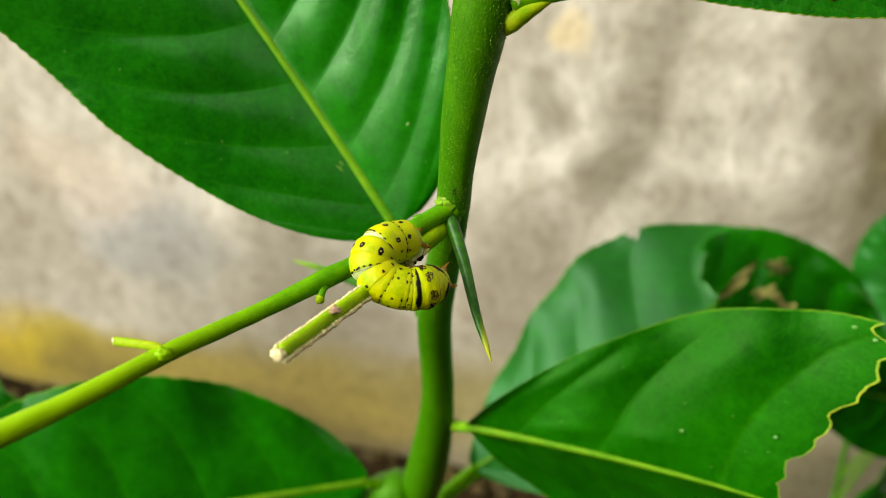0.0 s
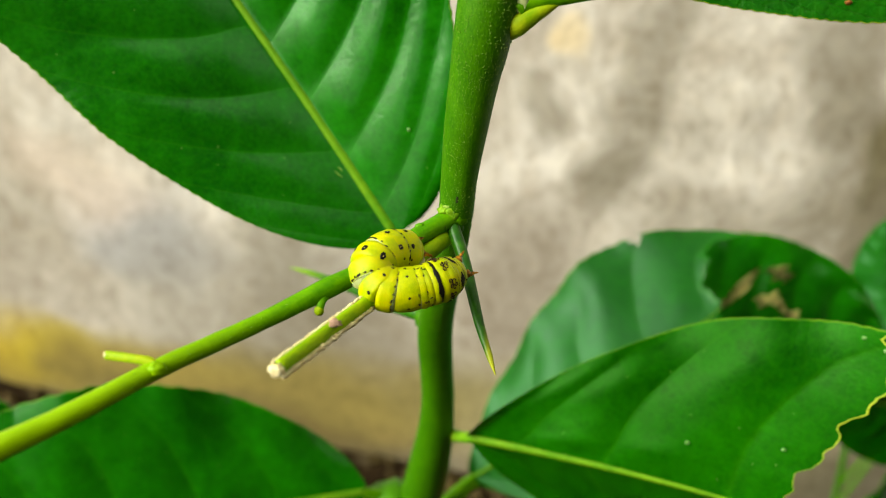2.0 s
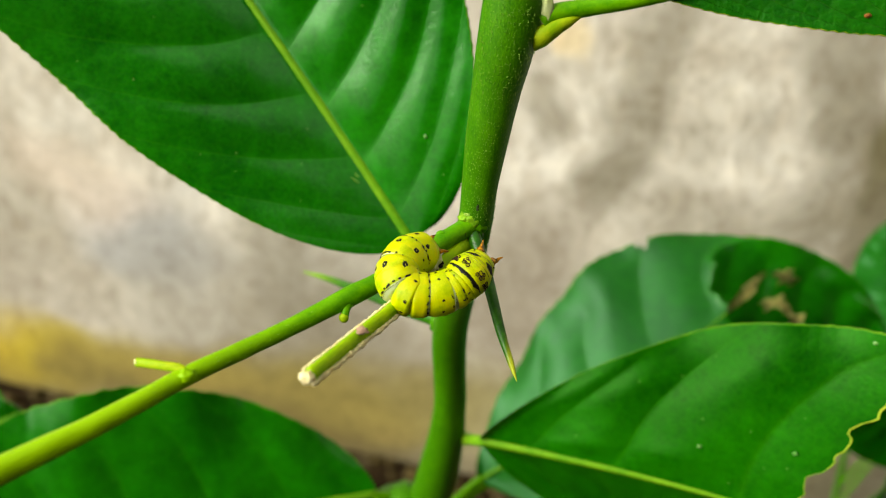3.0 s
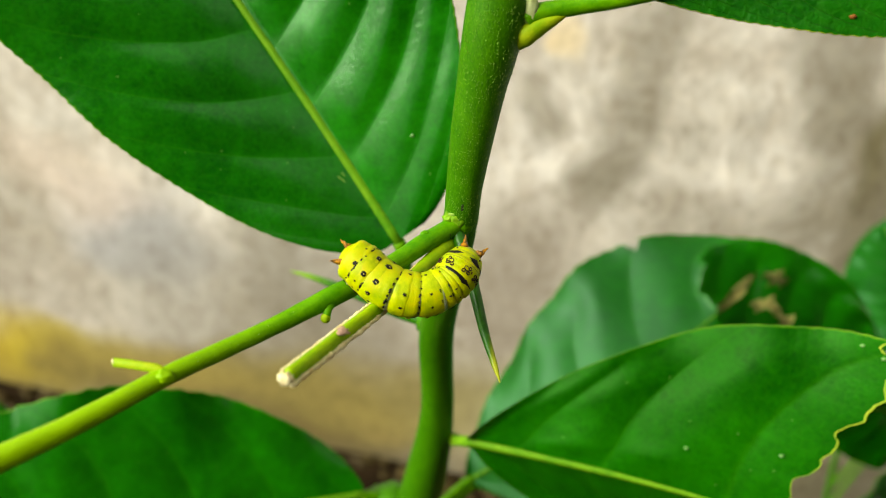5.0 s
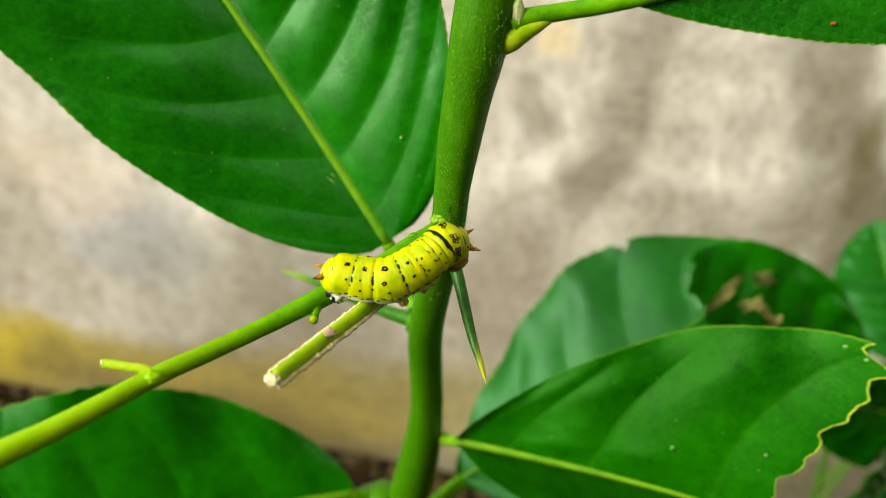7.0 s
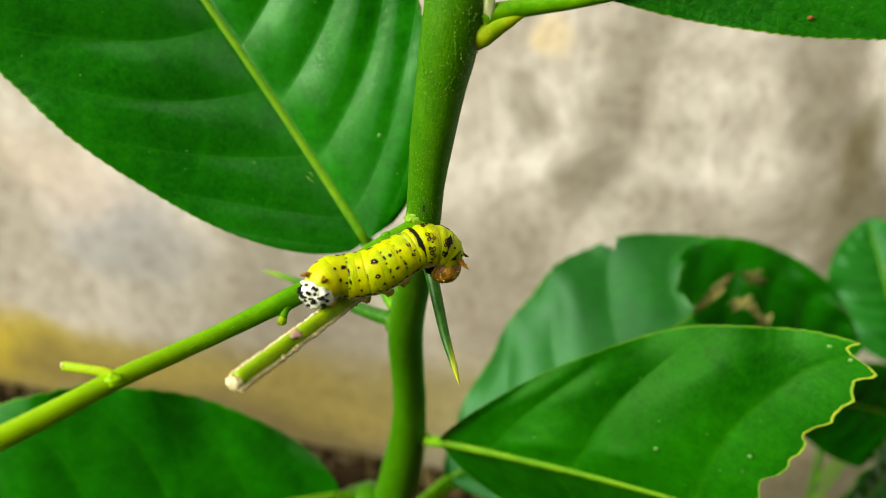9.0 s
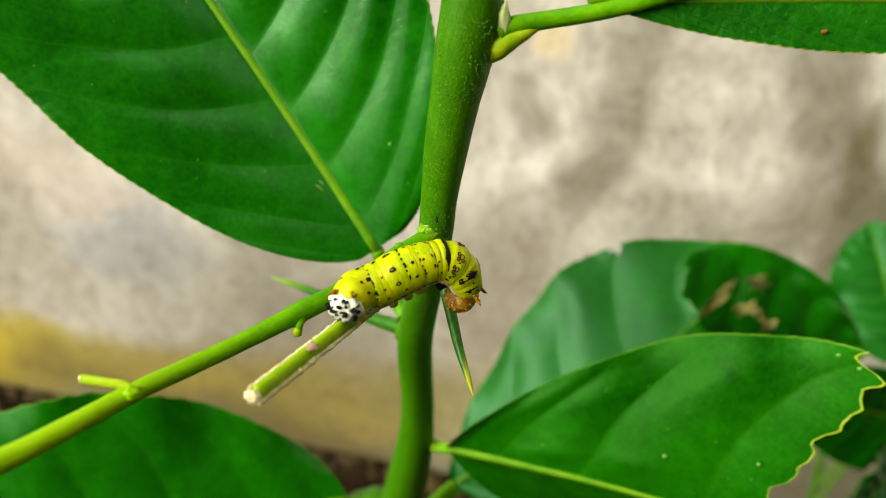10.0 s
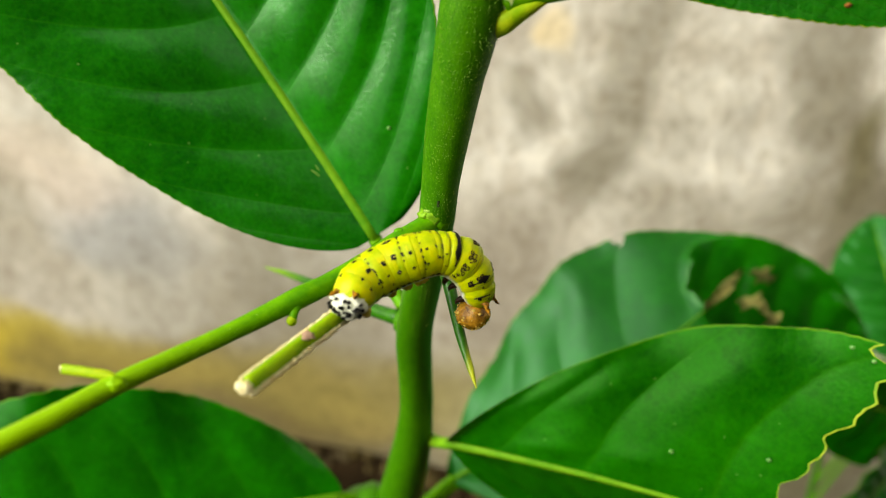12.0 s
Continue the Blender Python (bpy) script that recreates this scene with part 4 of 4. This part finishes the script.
def band(i, t, a0, a1, thick, steps=28, seed=0, uneven=0.5, name="black_band", material=None):
    """A stripe across the back, uneven in width."""
    bm = bmesh.new()
    rows = []
    for k in range(steps + 1):
        deg = a0 + (a1 - a0) * k / steps
        w = thick * (1 + uneven * noise.noise(Vector((deg * 0.045, seed * 3.3, 0))) + 0.3 * uneven * noise.noise(Vector((deg * 0.16, seed * 3.3, 4)))) * min(1, 0.2 + 4 * min(k, steps - k) / steps)
        tt = t + 0.07 * noise.noise(Vector((deg * 0.03, seed, 5)))
        row = []
        for q in (-1, -0.5, 0, 0.5, 1):
            p, out = skin_at(i, tt + q * w / half_of(i), deg)
            row.append(bm.verts.new(p + out * ((0.00006 if thick > 0.00006 else 0.00002) if abs(q) < 0.9 else -0.00003)))
        rows.append(row)
    for a, b in zip(rows, rows[1:]):
        for q in range(4):
            bm.faces.new((a[q], a[q + 1], b[q + 1], b[q]))
    return part(name, bm, material or black, segments[i])


def ringlet(i, t, deg, r, thick=0.00006):
    """A small uneven dark ring on the skin."""
    p, out = skin_at(i, t, deg)
    m = frame_from(p, (1, 0, 0), out)
    bm = bmesh.new()
    loop = []
    for k in range(14):
        a = 2 * math.pi * k / 12
        q = r * (1 + 0.4 * noise.noise(Vector((math.cos(a), math.sin(a), i + deg))))
        loop.append(m @ Vector((math.cos(a) * q * 0.8, math.sin(a) * q, 0.00003)))
    tube(bm, loop, [thick * (1 + 0.7 * noise.noise(Vector((k * 0.7, deg, 2)))) for k in range(14)], 6, 26, 0.2, deg)
    part("ringlet", bm, brown, segments[i])


def spike(i, t, deg, length, base, back, sideways=0.0):
    """A short fleshy horn, brown and warty."""
    p, out = skin_at(i, t, deg)
    d = (out + Vector((back, sideways, 0))).normalized()
    bm = bmesh.new()
    tube(bm, [p - d * 0.0004, p + d * length * 0.35, p + d * length * 0.7 + Vector((back * 0.0001, 0, 0)), p + d * length], [base * 2.1, base * 1.0, base * 0.5, base * 0.12], 12, 22, 0.9, i + deg)
    part("horn", bm, horn, segments[i], "brown and gold warty horn")


for i in range(LAST + 1):
    segments.append(part("segment", ring_mesh(i), skin_banded if i in MEMBRANES else skin, larva))

MM = 0.001
for sgn in (-1, 1):
    # the smooth rear cap
    spot(0, 0.25, sgn * 32, 0.24 * MM, 0.2 * MM)
    spot(0, 0.1, sgn * 68, 0.2 * MM, 0.16 * MM)
    spot(1, 0.0, sgn * 27, 0.26 * MM, 0.24 * MM)
    spot(1, 0.1, sgn * 66, 0.15 * MM, 0.14 * MM)
    # the large segments: eyed spots on the back, plainer ones down the side
    spot(2, 0.75, sgn * 26, 0.32 * MM, 0.26 * MM, True)
    spot(2, 0.5, sgn * 60, 0.13 * MM, 0.12 * MM)
    spot(2, 0.75, sgn * 84, 0.15 * MM, 0.12 * MM)
    spot(4, 0.5, sgn * 26, 0.36 * MM, 0.29 * MM, True)
    spot(4, 0.45, sgn * 61, 0.27 * MM, 0.22 * MM, True)
    spot(4, 0.9, sgn * 86, 0.15 * MM, 0.12 * MM)
    spot(6, 0.6, sgn * 28, 0.23 * MM, 0.2 * MM)
    spot(6, 0.5, sgn * 63, 0.19 * MM, 0.15 * MM)
    spot(8, 0.0, sgn * 28, 0.17 * MM, 0.14 * MM)
    spot(8, -0.1, sgn * 62, 0.15 * MM, 0.12 * MM)
    spot(9, 0.1, sgn * 50, 0.14 * MM, 0.1 * MM)
    spot(10, 0.0, sgn * 42, 0.17 * MM, 0.08 * MM)
    spot(10, 0.1, sgn * 72, 0.12 * MM, 0.08 * MM)
    # short dashes along the front edge of each segment
    for i, t, big in ((2, -0.64, 0.8), (3, 0.72, 1.0), (5, 0.72, 1.1), (7, 0.74, 0.75)):
        spot(i, t, sgn * 8, 0.11 * MM * big, 0.16 * MM * big)
        spot(i, t, sgn * 31, 0.12 * MM * big, 0.36 * MM * big)
        spot(i, t - 0.06, sgn * 44, 0.11 * MM * big, 0.17 * MM * big)
        spot(i, t, sgn * 58, 0.14 * MM * big, 0.34 * MM * big)
        spot(i, t, sgn * 78, 0.11 * MM * big, 0.18 * MM * big)
    for i in (8, 9):
        spot(i, 0.7, sgn * 26, 0.07 * MM, 0.22 * MM)
        spot(i, 0.72, sgn * 52, 0.08 * MM, 0.24 * MM)
    # dark marks low on the flank
    for i in (1, 2, 3, 4, 5, 6, 7, 8, 9):
        spot(i, 0.2, sgn * 106, 0.28 * MM, 0.1 * MM)
        spot(i, -0.5, sgn * 112, 0.14 * MM, 0.13 * MM)
    spike(0, -1.02, sgn * 42, 1.15 * MM, 0.2 * MM, -1.1, sgn * 0.4)
    # lacy rings before the black band
    for t, deg, r in ((-0.25, 17, 0.2), (0.1, 23, 0.27), (-0.2, 31, 0.2), (0.3, 31, 0.17), (-0.3, 54, 0.17), (0.1, 58, 0.24), (-0.15, 66, 0.22), (0.15, 74, 0.18), (-0.1, 84, 0.14)):
        ringlet(12, t, sgn * deg + 1.5, r * MM)
    spot(12, 0.05, sgn * 40, 0.16 * MM, 0.12 * MM, material=brown)
    spot(12, -0.2, sgn * 92, 0.3 * MM, 0.16 * MM)
    band(13, 0.1, sgn * 10, sgn * 82, 0.24 * MM, seed=2 + sgn, uneven=1.6, steps=40)
    ringlet(13, -0.3, sgn * 36, 0.22 * MM)
    ringlet(13, -0.28, sgn * 47, 0.19 * MM)
    ringlet(13, -0.15, sgn * 72, 0.2 * MM)
    spot(13, -0.35, sgn * 66, 0.2 * MM, 0.18 * MM)
    spot(13, 0.75, sgn * 44, 0.12 * MM, 0.12 * MM)
    band(LAST, -0.25, sgn * 24, sgn * 80, 0.09 * MM, seed=7 + sgn, uneven=1.8, steps=30)
    spot(LAST, 0.15, sgn * 30, 0.13 * MM, 0.18 * MM)
    spot(LAST, -0.1, sgn * 62, 0.2 * MM, 0.16 * MM)
    spike(LAST, 0.75, sgn * 42, 1.4 * MM, 0.24 * MM, 0.7, sgn * 0.1)
    for i in (0, 3, 5, 7, 8):
        p, out = skin_at(i, -0.2, sgn * 148)
        bm = bmesh.new()
        blob(bm, p * 0.98, (0.0006, 0.0005, 0.0008), None, 14, 9, 0.35, i)
        part("proleg", bm, foot, segments[i], "stubby cream proleg")
    for i in (LAST - 2, LAST - 1, LAST):
        p, out = skin_at(i, 0.1, sgn * 150)
        bm = bmesh.new()
        tube(bm, [p * 0.9, p * 1.1 + Vector((0.0001, 0, -0.0003)), p * 1.12 + Vector((0.0005, 0, -0.0007))], [0.0004, 0.0003, 0.00006], 8, 12)
        part("leg", bm, brown, segments[i])
# thin olive lines drawn along the creases, darker than the skin
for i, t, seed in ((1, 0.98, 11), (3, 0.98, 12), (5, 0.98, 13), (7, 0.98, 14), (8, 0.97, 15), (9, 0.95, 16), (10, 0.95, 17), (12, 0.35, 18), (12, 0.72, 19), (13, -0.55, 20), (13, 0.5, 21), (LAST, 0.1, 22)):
    band(i, t, -95 + seed, 92 - seed, 0.035 * MM, seed=seed, uneven=1.2, steps=50, name="crease_line", material=crease_mat)
band(11, 0.45, -70, 74, 0.32 * MM, seed=1, uneven=1.3, steps=60)
# white blotched tail plate
bm = bmesh.new()
blob(bm, Vector((-0.0013, 0, -0.0009)), (0.0014, 0.002, 0.0015), None, 26, 18, 0.35, 3)
plate = part("tail_plate", bm, white, segments[0], "white tail plate with black blotches")
rnd = random.Random(8)
for k in range(30):
    th, ph = rnd.uniform(1.9, 4.4), rnd.uniform(-0.9, 0.9)
    d = Vector((math.cos(th) * math.cos(ph), math.sin(th) * math.cos(ph), math.sin(ph)))
    p = Vector((-0.0013, 0, -0.0009)) + Vector((d.x * 0.0014, d.y * 0.002, d.z * 0.0015)) * 1.01
    bm = bmesh.new()
    blob(bm, p, (rnd.uniform(0.00012, 0.0004), rnd.uniform(0.0001, 0.00022), 0.00012), frame_from((0, 0, 0), (rnd.gauss(0, 1), rnd.gauss(0, 1), rnd.gauss(0, 1)), d).to_3x3(), 9, 6, 0.6, k)
    part("blotch", bm, black, plate)
for k in range(11):
    y = -0.0019 + 0.0038 * k / 10 + rnd.uniform(-0.0001, 0.0001)
    d = Vector((-0.8, y * 480, 0.3 + rnd.uniform(-0.5, 0.15))).normalized()
    p = Vector((-0.0013, 0, -0.0009)) + Vector((d.x * 0.0014, d.y * 0.002, d.z * 0.0015)) * 1.03
    bm = bmesh.new()
    blob(bm, p, (rnd.uniform(0.00016, 0.0004), rnd.uniform(0.00012, 0.00026), 0.0002), frame_from((0, 0, 0), (rnd.gauss(0, 1), rnd.gauss(0, 1), 0.4), d).to_3x3(), 9, 6, 0.6, k + 40)
    part("blotch", bm, black, plate)
# head, tucked under the first segment
head_at = Vector((0.0010, 0, -0.0021))
bm = bmesh.new()
blob(bm, head_at, (0.00175, 0.002, 0.0019), None, 28, 20, 0.06, 9)
head = part("head", bm, hide, segments[LAST], "glossy brown head")
for sgn in (-1, 1):
    bm = bmesh.new()
    blob(bm, head_at + Vector((0.001, sgn * 0.0010, -0.0009)), (0.00022, 0.00022, 0.00022), None, 10, 8)
    part("eye", bm, black, head)
    seam = []
    for k in range(9):
        a = -0.5 + 1.9 * k / 8
        d = Vector((math.cos(a), sgn * (0.18 + 0.3 * (k / 8) ** 2), -math.sin(a))).normalized()
        seam.append(head_at + Vector((d.x * 0.00178, d.y * 0.00203, d.z * 0.00193)))
    bm = bmesh.new()
    tube(bm, seam, [0.00004, 0.00008, 0.00008, 0.00006, 0.00003], 6, 24, 0.3, 3)
    part("head_seam", bm, brown, head)
for k in range(56):
    d = Vector((rnd.gauss(0.5, 1), rnd.gauss(0, 1), rnd.gauss(-0.2, 0.8))).normalized()
    bm = bmesh.new()
    q = rnd.uniform(0.00006, 0.00017)
    blob(bm, head_at + Vector((d.x * 0.00175, d.y * 0.002, d.z * 0.0019)) * 1.0, (q * 1.3, q, 0.0001), frame_from((0, 0, 0), (0.3, 0.2, 0.9), d).to_3x3(), 8, 5, 0.4, k)
    part("wart", bm, wart_mat, head)

CRAWL = []


def crawl(t, backs, *spine):
    """One posture: the way the back faces at tail, middle and head, and the body's line from tail to head in millimetres."""
    CRAWL.append((t, [Vector(b) for b in backs], [Vector(p) * 0.001 for p in spine]))


crawl(0.0, ((0.10, -0.31, 0.95), (-0.20, -0.80, 0.56), (0.20, -0.80, 0.56)),
      (-4.2, -9.9, 1.9), (-5.7, -10.9, 2.8), (-7.8, -13.1, 3.1), (-8.3, -14.9, 2.1), (-6.9, -16.2, 0.9), (-4.2, -16.5, 0.1), (-2.3, -15.7, -0.1), (-0.9, -13.0, -1.2))
crawl(0.5, ((0.10, -0.31, 0.95), (-0.20, -0.80, 0.56), (0.20, -0.80, 0.56)),
      (-4.1, -9.8, 2.0), (-5.5, -10.8, 2.8), (-7.6, -13.1, 3.1), (-8.1, -14.9, 2.1), (-6.7, -16.2, 1.0), (-4.1, -16.4, 0.3), (-2.1, -15.4, 0.3), (-0.6, -12.6, -0.6))
crawl(1.0, ((0.10, -0.31, 0.95), (-0.20, -0.80, 0.56), (0.20, -0.77, 0.60)),
      (-4.2, -9.7, 1.7), (-6.1, -10.8, 2.9), (-8.1, -13.0, 3.2), (-8.4, -14.8, 2.3), (-6.8, -15.9, 1.4), (-4.3, -15.7, 1.3), (-1.8, -14.8, 1.2), (-0.2, -12.1, 0.3))
crawl(1.5, ((0.10, -0.31, 0.95), (-0.20, -0.74, 0.64), (0.20, -0.74, 0.64)),
      (-3.8, -9.1, 1.9), (-5.9, -10.5, 3.3), (-7.9, -12.8, 3.5), (-8.2, -14.6, 2.5), (-6.7, -15.7, 1.6), (-4.2, -15.5, 1.6), (-1.7, -14.4, 1.7), (-0.3, -12.1, 1.1))
crawl(2.0, ((0.10, -0.31, 0.95), (-0.20, -0.74, 0.64), (0.19, -0.71, 0.68)),
      (-4.3, -9.3, 1.5), (-6.3, -10.9, 2.8), (-8.2, -13.2, 2.9), (-8.2, -14.9, 2.0), (-6.6, -16.0, 1.3), (-4.0, -15.7, 1.2), (-1.3, -14.7, 1.4), (0.9, -12.1, 1.0))
crawl(2.5, ((0.00, -0.31, 0.95), (-0.19, -0.71, 0.68), (0.19, -0.68, 0.71)),
      (-4.5, -9.5, 2.2), (-6.4, -11.1, 3.3), (-7.8, -13.5, 2.8), (-6.9, -15.4, 2.1), (-4.9, -15.6, 1.8), (-2.4, -14.9, 1.9), (-0.4, -13.6, 2.4), (0.4, -11.9, 2.2))
crawl(3.0, ((0.00, -0.31, 0.95), (-0.19, -0.68, 0.71), (0.19, -0.68, 0.71)),
      (-5.1, -9.2, 2.5), (-7.1, -11.1, 3.3), (-8.3, -13.6, 2.7), (-7.4, -15.6, 1.8), (-5.1, -15.8, 1.4), (-2.4, -15.1, 1.6), (-0.3, -13.5, 2.6), (1.1, -11.4, 2.9))
crawl(3.2, ((0.00, -0.31, 0.95), (-0.19, -0.68, 0.71), (0.19, -0.68, 0.71)),
      (-6.2, -8.9, 2.9), (-8.0, -10.9, 3.6), (-8.9, -13.4, 3.0), (-8.0, -15.3, 2.2), (-5.9, -15.7, 1.6), (-3.1, -14.9, 1.9), (-1.1, -13.3, 2.8), (0.2, -11.1, 3.3))
crawl(4.0, ((-0.10, -0.31, 0.94), (-0.10, -0.54, 0.83), (0.19, -0.53, 0.82)),
      (-8.5, -10.7, 4.8), (-9.5, -11.8, 4.1), (-9.3, -13.6, 3.2), (-7.6, -15.0, 2.6), (-5.2, -15.6, 1.8), (-2.4, -14.6, 2.3), (-0.3, -13.1, 3.1), (0.9, -10.9, 3.6))
crawl(4.8, ((0.00, -0.46, 0.90), (0.00, -0.41, 0.91), (0.19, -0.44, 0.88)),
      (-10.6, -12.5, 4.8), (-9.8, -12.9, 4.6), (-8.3, -14.1, 3.4), (-5.9, -15.1, 2.5), (-3.1, -15.2, 2.0), (-0.7, -14.0, 2.6), (0.6, -12.4, 3.5), (1.8, -10.3, 4.1))
crawl(5.0, ((0.00, -0.46, 0.90), (0.00, -0.41, 0.91), (0.19, -0.44, 0.88)),
      (-11.4, -13.1, 4.0), (-10.4, -13.5, 3.8), (-8.7, -14.6, 2.7), (-6.4, -15.6, 1.8), (-3.4, -15.6, 1.4), (-0.8, -14.4, 2.0), (0.4, -12.9, 2.8), (1.5, -10.9, 3.3))
crawl(5.5, ((0.00, -0.36, 0.93), (0.00, -0.30, 0.95), (0.19, -0.41, 0.89)),
      (-12.5, -13.1, 4.0), (-11.1, -13.4, 3.9), (-9.1, -14.6, 2.7), (-6.3, -15.6, 1.7), (-3.5, -15.6, 1.4), (-0.7, -14.3, 2.2), (0.4, -12.8, 2.9), (1.4, -10.7, 3.6))
crawl(6.0, ((0.00, -0.27, 0.96), (0.00, -0.21, 0.98), (0.19, -0.37, 0.91)),
      (-13.2, -13.2, 3.8), (-11.5, -13.7, 3.6), (-9.1, -14.4, 3.0), (-6.3, -15.1, 2.6), (-3.8, -14.7, 2.8), (-1.1, -13.2, 3.9), (0.0, -11.9, 4.2), (1.4, -10.5, 3.8))
crawl(6.5, ((0.00, -0.19, 0.98), (0.00, -0.16, 0.99), (0.19, -0.41, 0.89)),
      (-12.9, -14.2, 2.7), (-11.1, -14.6, 2.6), (-8.9, -15.1, 2.2), (-6.0, -15.4, 2.0), (-3.6, -14.7, 2.7), (-1.2, -13.3, 3.7), (0.2, -12.1, 3.9), (1.7, -10.8, 3.8))
crawl(7.0, ((0.00, 0.07, 0.99), (0.00, 0.02, 1.00), (0.20, -0.42, 0.89)),
      (-12.5, -14.4, 2.8), (-10.8, -14.3, 3.2), (-8.5, -14.6, 2.9), (-5.9, -14.8, 3.0), (-3.3, -13.8, 3.9), (-0.9, -12.3, 5.1), (0.3, -11.2, 5.4), (2.1, -10.2, 4.6))
crawl(7.2, ((0.00, 0.08, 1.00), (0.00, 0.03, 1.00), (0.19, -0.38, 0.91)),
      (-13.1, -14.7, 2.4), (-11.3, -14.5, 2.8), (-9.1, -14.6, 2.8), (-6.5, -14.8, 2.9), (-4.0, -14.0, 3.8), (-1.6, -12.3, 5.0), (-0.3, -11.1, 5.4), (1.7, -10.2, 4.7))
crawl(8.0, ((-0.10, 0.14, 0.98), (0.00, 0.10, 1.00), (0.41, -0.34, 0.84)),
      (-12.7, -15.1, 2.5), (-10.8, -14.5, 2.8), (-8.1, -14.3, 3.0), (-5.2, -13.9, 3.2), (-2.5, -12.6, 4.0), (0.2, -10.9, 5.1), (2.2, -9.9, 5.1), (4.0, -9.5, 3.9))
crawl(8.8, ((-0.20, -0.22, 0.96), (0.00, -0.05, 1.00), (0.78, 0.06, 0.62)),
      (-10.7, -17.1, 3.5), (-9.5, -15.2, 3.1), (-7.3, -14.4, 2.8), (-4.7, -13.9, 3.2), (-2.2, -12.5, 4.1), (0.2, -11.2, 4.6), (2.4, -10.6, 4.0), (3.7, -10.8, 2.0))
crawl(9.0, ((-0.20, -0.22, 0.96), (0.00, -0.05, 1.00), (0.78, 0.06, 0.62)),
      (-10.0, -16.9, 3.8), (-8.8, -15.0, 3.4), (-6.6, -14.2, 3.1), (-4.0, -13.6, 3.5), (-1.5, -12.3, 4.4), (0.9, -11.0, 4.9), (3.1, -10.4, 4.3), (4.4, -10.6, 2.4))
crawl(9.5, ((-0.25, -0.24, 0.95), (0.00, -0.08, 1.00), (0.81, -0.05, 0.58)),
      (-9.5, -17.5, 3.8), (-8.5, -15.2, 3.5), (-6.1, -14.1, 3.3), (-3.6, -13.3, 4.0), (-1.1, -12.3, 4.5), (1.3, -11.3, 4.4), (3.5, -11.2, 3.2), (4.8, -11.5, 1.0))
crawl(10.0, ((-0.26, -0.27, 0.93), (0.00, -0.15, 0.99), (0.82, -0.14, 0.55)),
      (-8.6, -17.5, 3.8), (-7.5, -15.2, 3.4), (-5.4, -14.0, 3.5), (-3.1, -13.2, 4.4), (-0.6, -12.2, 4.9), (1.6, -11.4, 4.8), (3.5, -11.4, 3.4), (4.7, -12.1, 0.5))
crawl(10.5, ((-0.26, -0.25, 0.93), (0.00, -0.16, 0.99), (0.83, -0.22, 0.51)),
      (-8.8, -17.9, 3.4), (-7.7, -15.4, 3.2), (-5.4, -14.1, 3.4), (-2.9, -13.3, 4.3), (-0.4, -12.2, 4.8), (1.8, -11.5, 4.6), (3.7, -11.7, 3.0), (4.8, -12.4, 0.0))
crawl(11.0, ((-0.26, -0.25, 0.93), (0.00, -0.20, 0.98), (0.83, -0.22, 0.51)),
      (-8.8, -18.0, 3.2), (-7.6, -15.5, 3.1), (-5.2, -14.1, 3.5), (-2.7, -13.3, 4.2), (-0.2, -12.3, 4.7), (2.2, -11.7, 4.2), (4.1, -11.9, 2.6), (5.1, -12.8, -0.2))
crawl(11.5, ((-0.26, -0.23, 0.94), (0.00, -0.23, 0.98), (0.83, -0.22, 0.51)),
      (-8.9, -18.1, 3.0), (-7.8, -15.5, 3.2), (-5.3, -14.0, 3.6), (-2.7, -13.3, 4.3), (-0.2, -12.5, 4.5), (2.3, -12.0, 3.7), (4.2, -12.3, 1.9), (5.2, -13.3, -1.2))
crawl(12.0, ((-0.26, -0.23, 0.94), (0.00, -0.21, 0.98), (0.83, -0.22, 0.51)),
      (-8.1, -18.2, 2.8), (-6.9, -15.5, 3.0), (-4.4, -13.7, 3.7), (-1.7, -13.0, 4.5), (0.9, -12.2, 4.5), (3.1, -11.9, 3.6), (4.7, -12.3, 1.6), (5.6, -13.3, -1.6))


def motions():
    rows = [[] for _ in SEGMENTS]
    for t, backs, spine in CRAWL:
        line = spline(spine, 200)
        times = [at for at, _ in SHARES]
        shares = [float(np.interp(t, times, [row[i] for _, row in SHARES])) for i in range(LAST + 1)]
        s1, whole = 0.0, sum(shares) / 0.985
        for i, share in enumerate(shares):
            s0, s1 = s1, s1 + share / whole
            s = (s0 + s1) / 2
            k, near = int(s * 200), max(3, int((s1 - s0) * 100))
            ahead = line[min(k + near + 1, 200)] - line[max(k - near, 0)]
            a, b, c = backs
            up = a.lerp(b, s * 2) if s < 0.5 else b.lerp(c, s * 2 - 1)
            rows[i].append((t, frame_from(line[k].lerp(line[k + 1], s * 200 - k), ahead, up)))
    for ob, row in zip(segments, rows):
        walk(ob, row)
    # the head and the tail plate are tucked in at first and stretched out later
    tucked, out, far = pose(0, 0, 0), pose(0.0001, 0, 0.0010), pose(0.0013, 0, 0.0010)
    under, bare = pose(0.0011, 0, -0.0005), pose(0, 0, 0)
    walk(plate, [(0.0, bare), (3.2, bare), (4.8, under), (7.2, under), (8.8, bare), (9.5, pose(0, 0, 0.0003)), (12.0, pose(0, 0, 0.0006))])
    walk(head, [(0.0, tucked), (7.2, tucked), (8.6, out), (11.2, out), (12.0, far)])


motions()
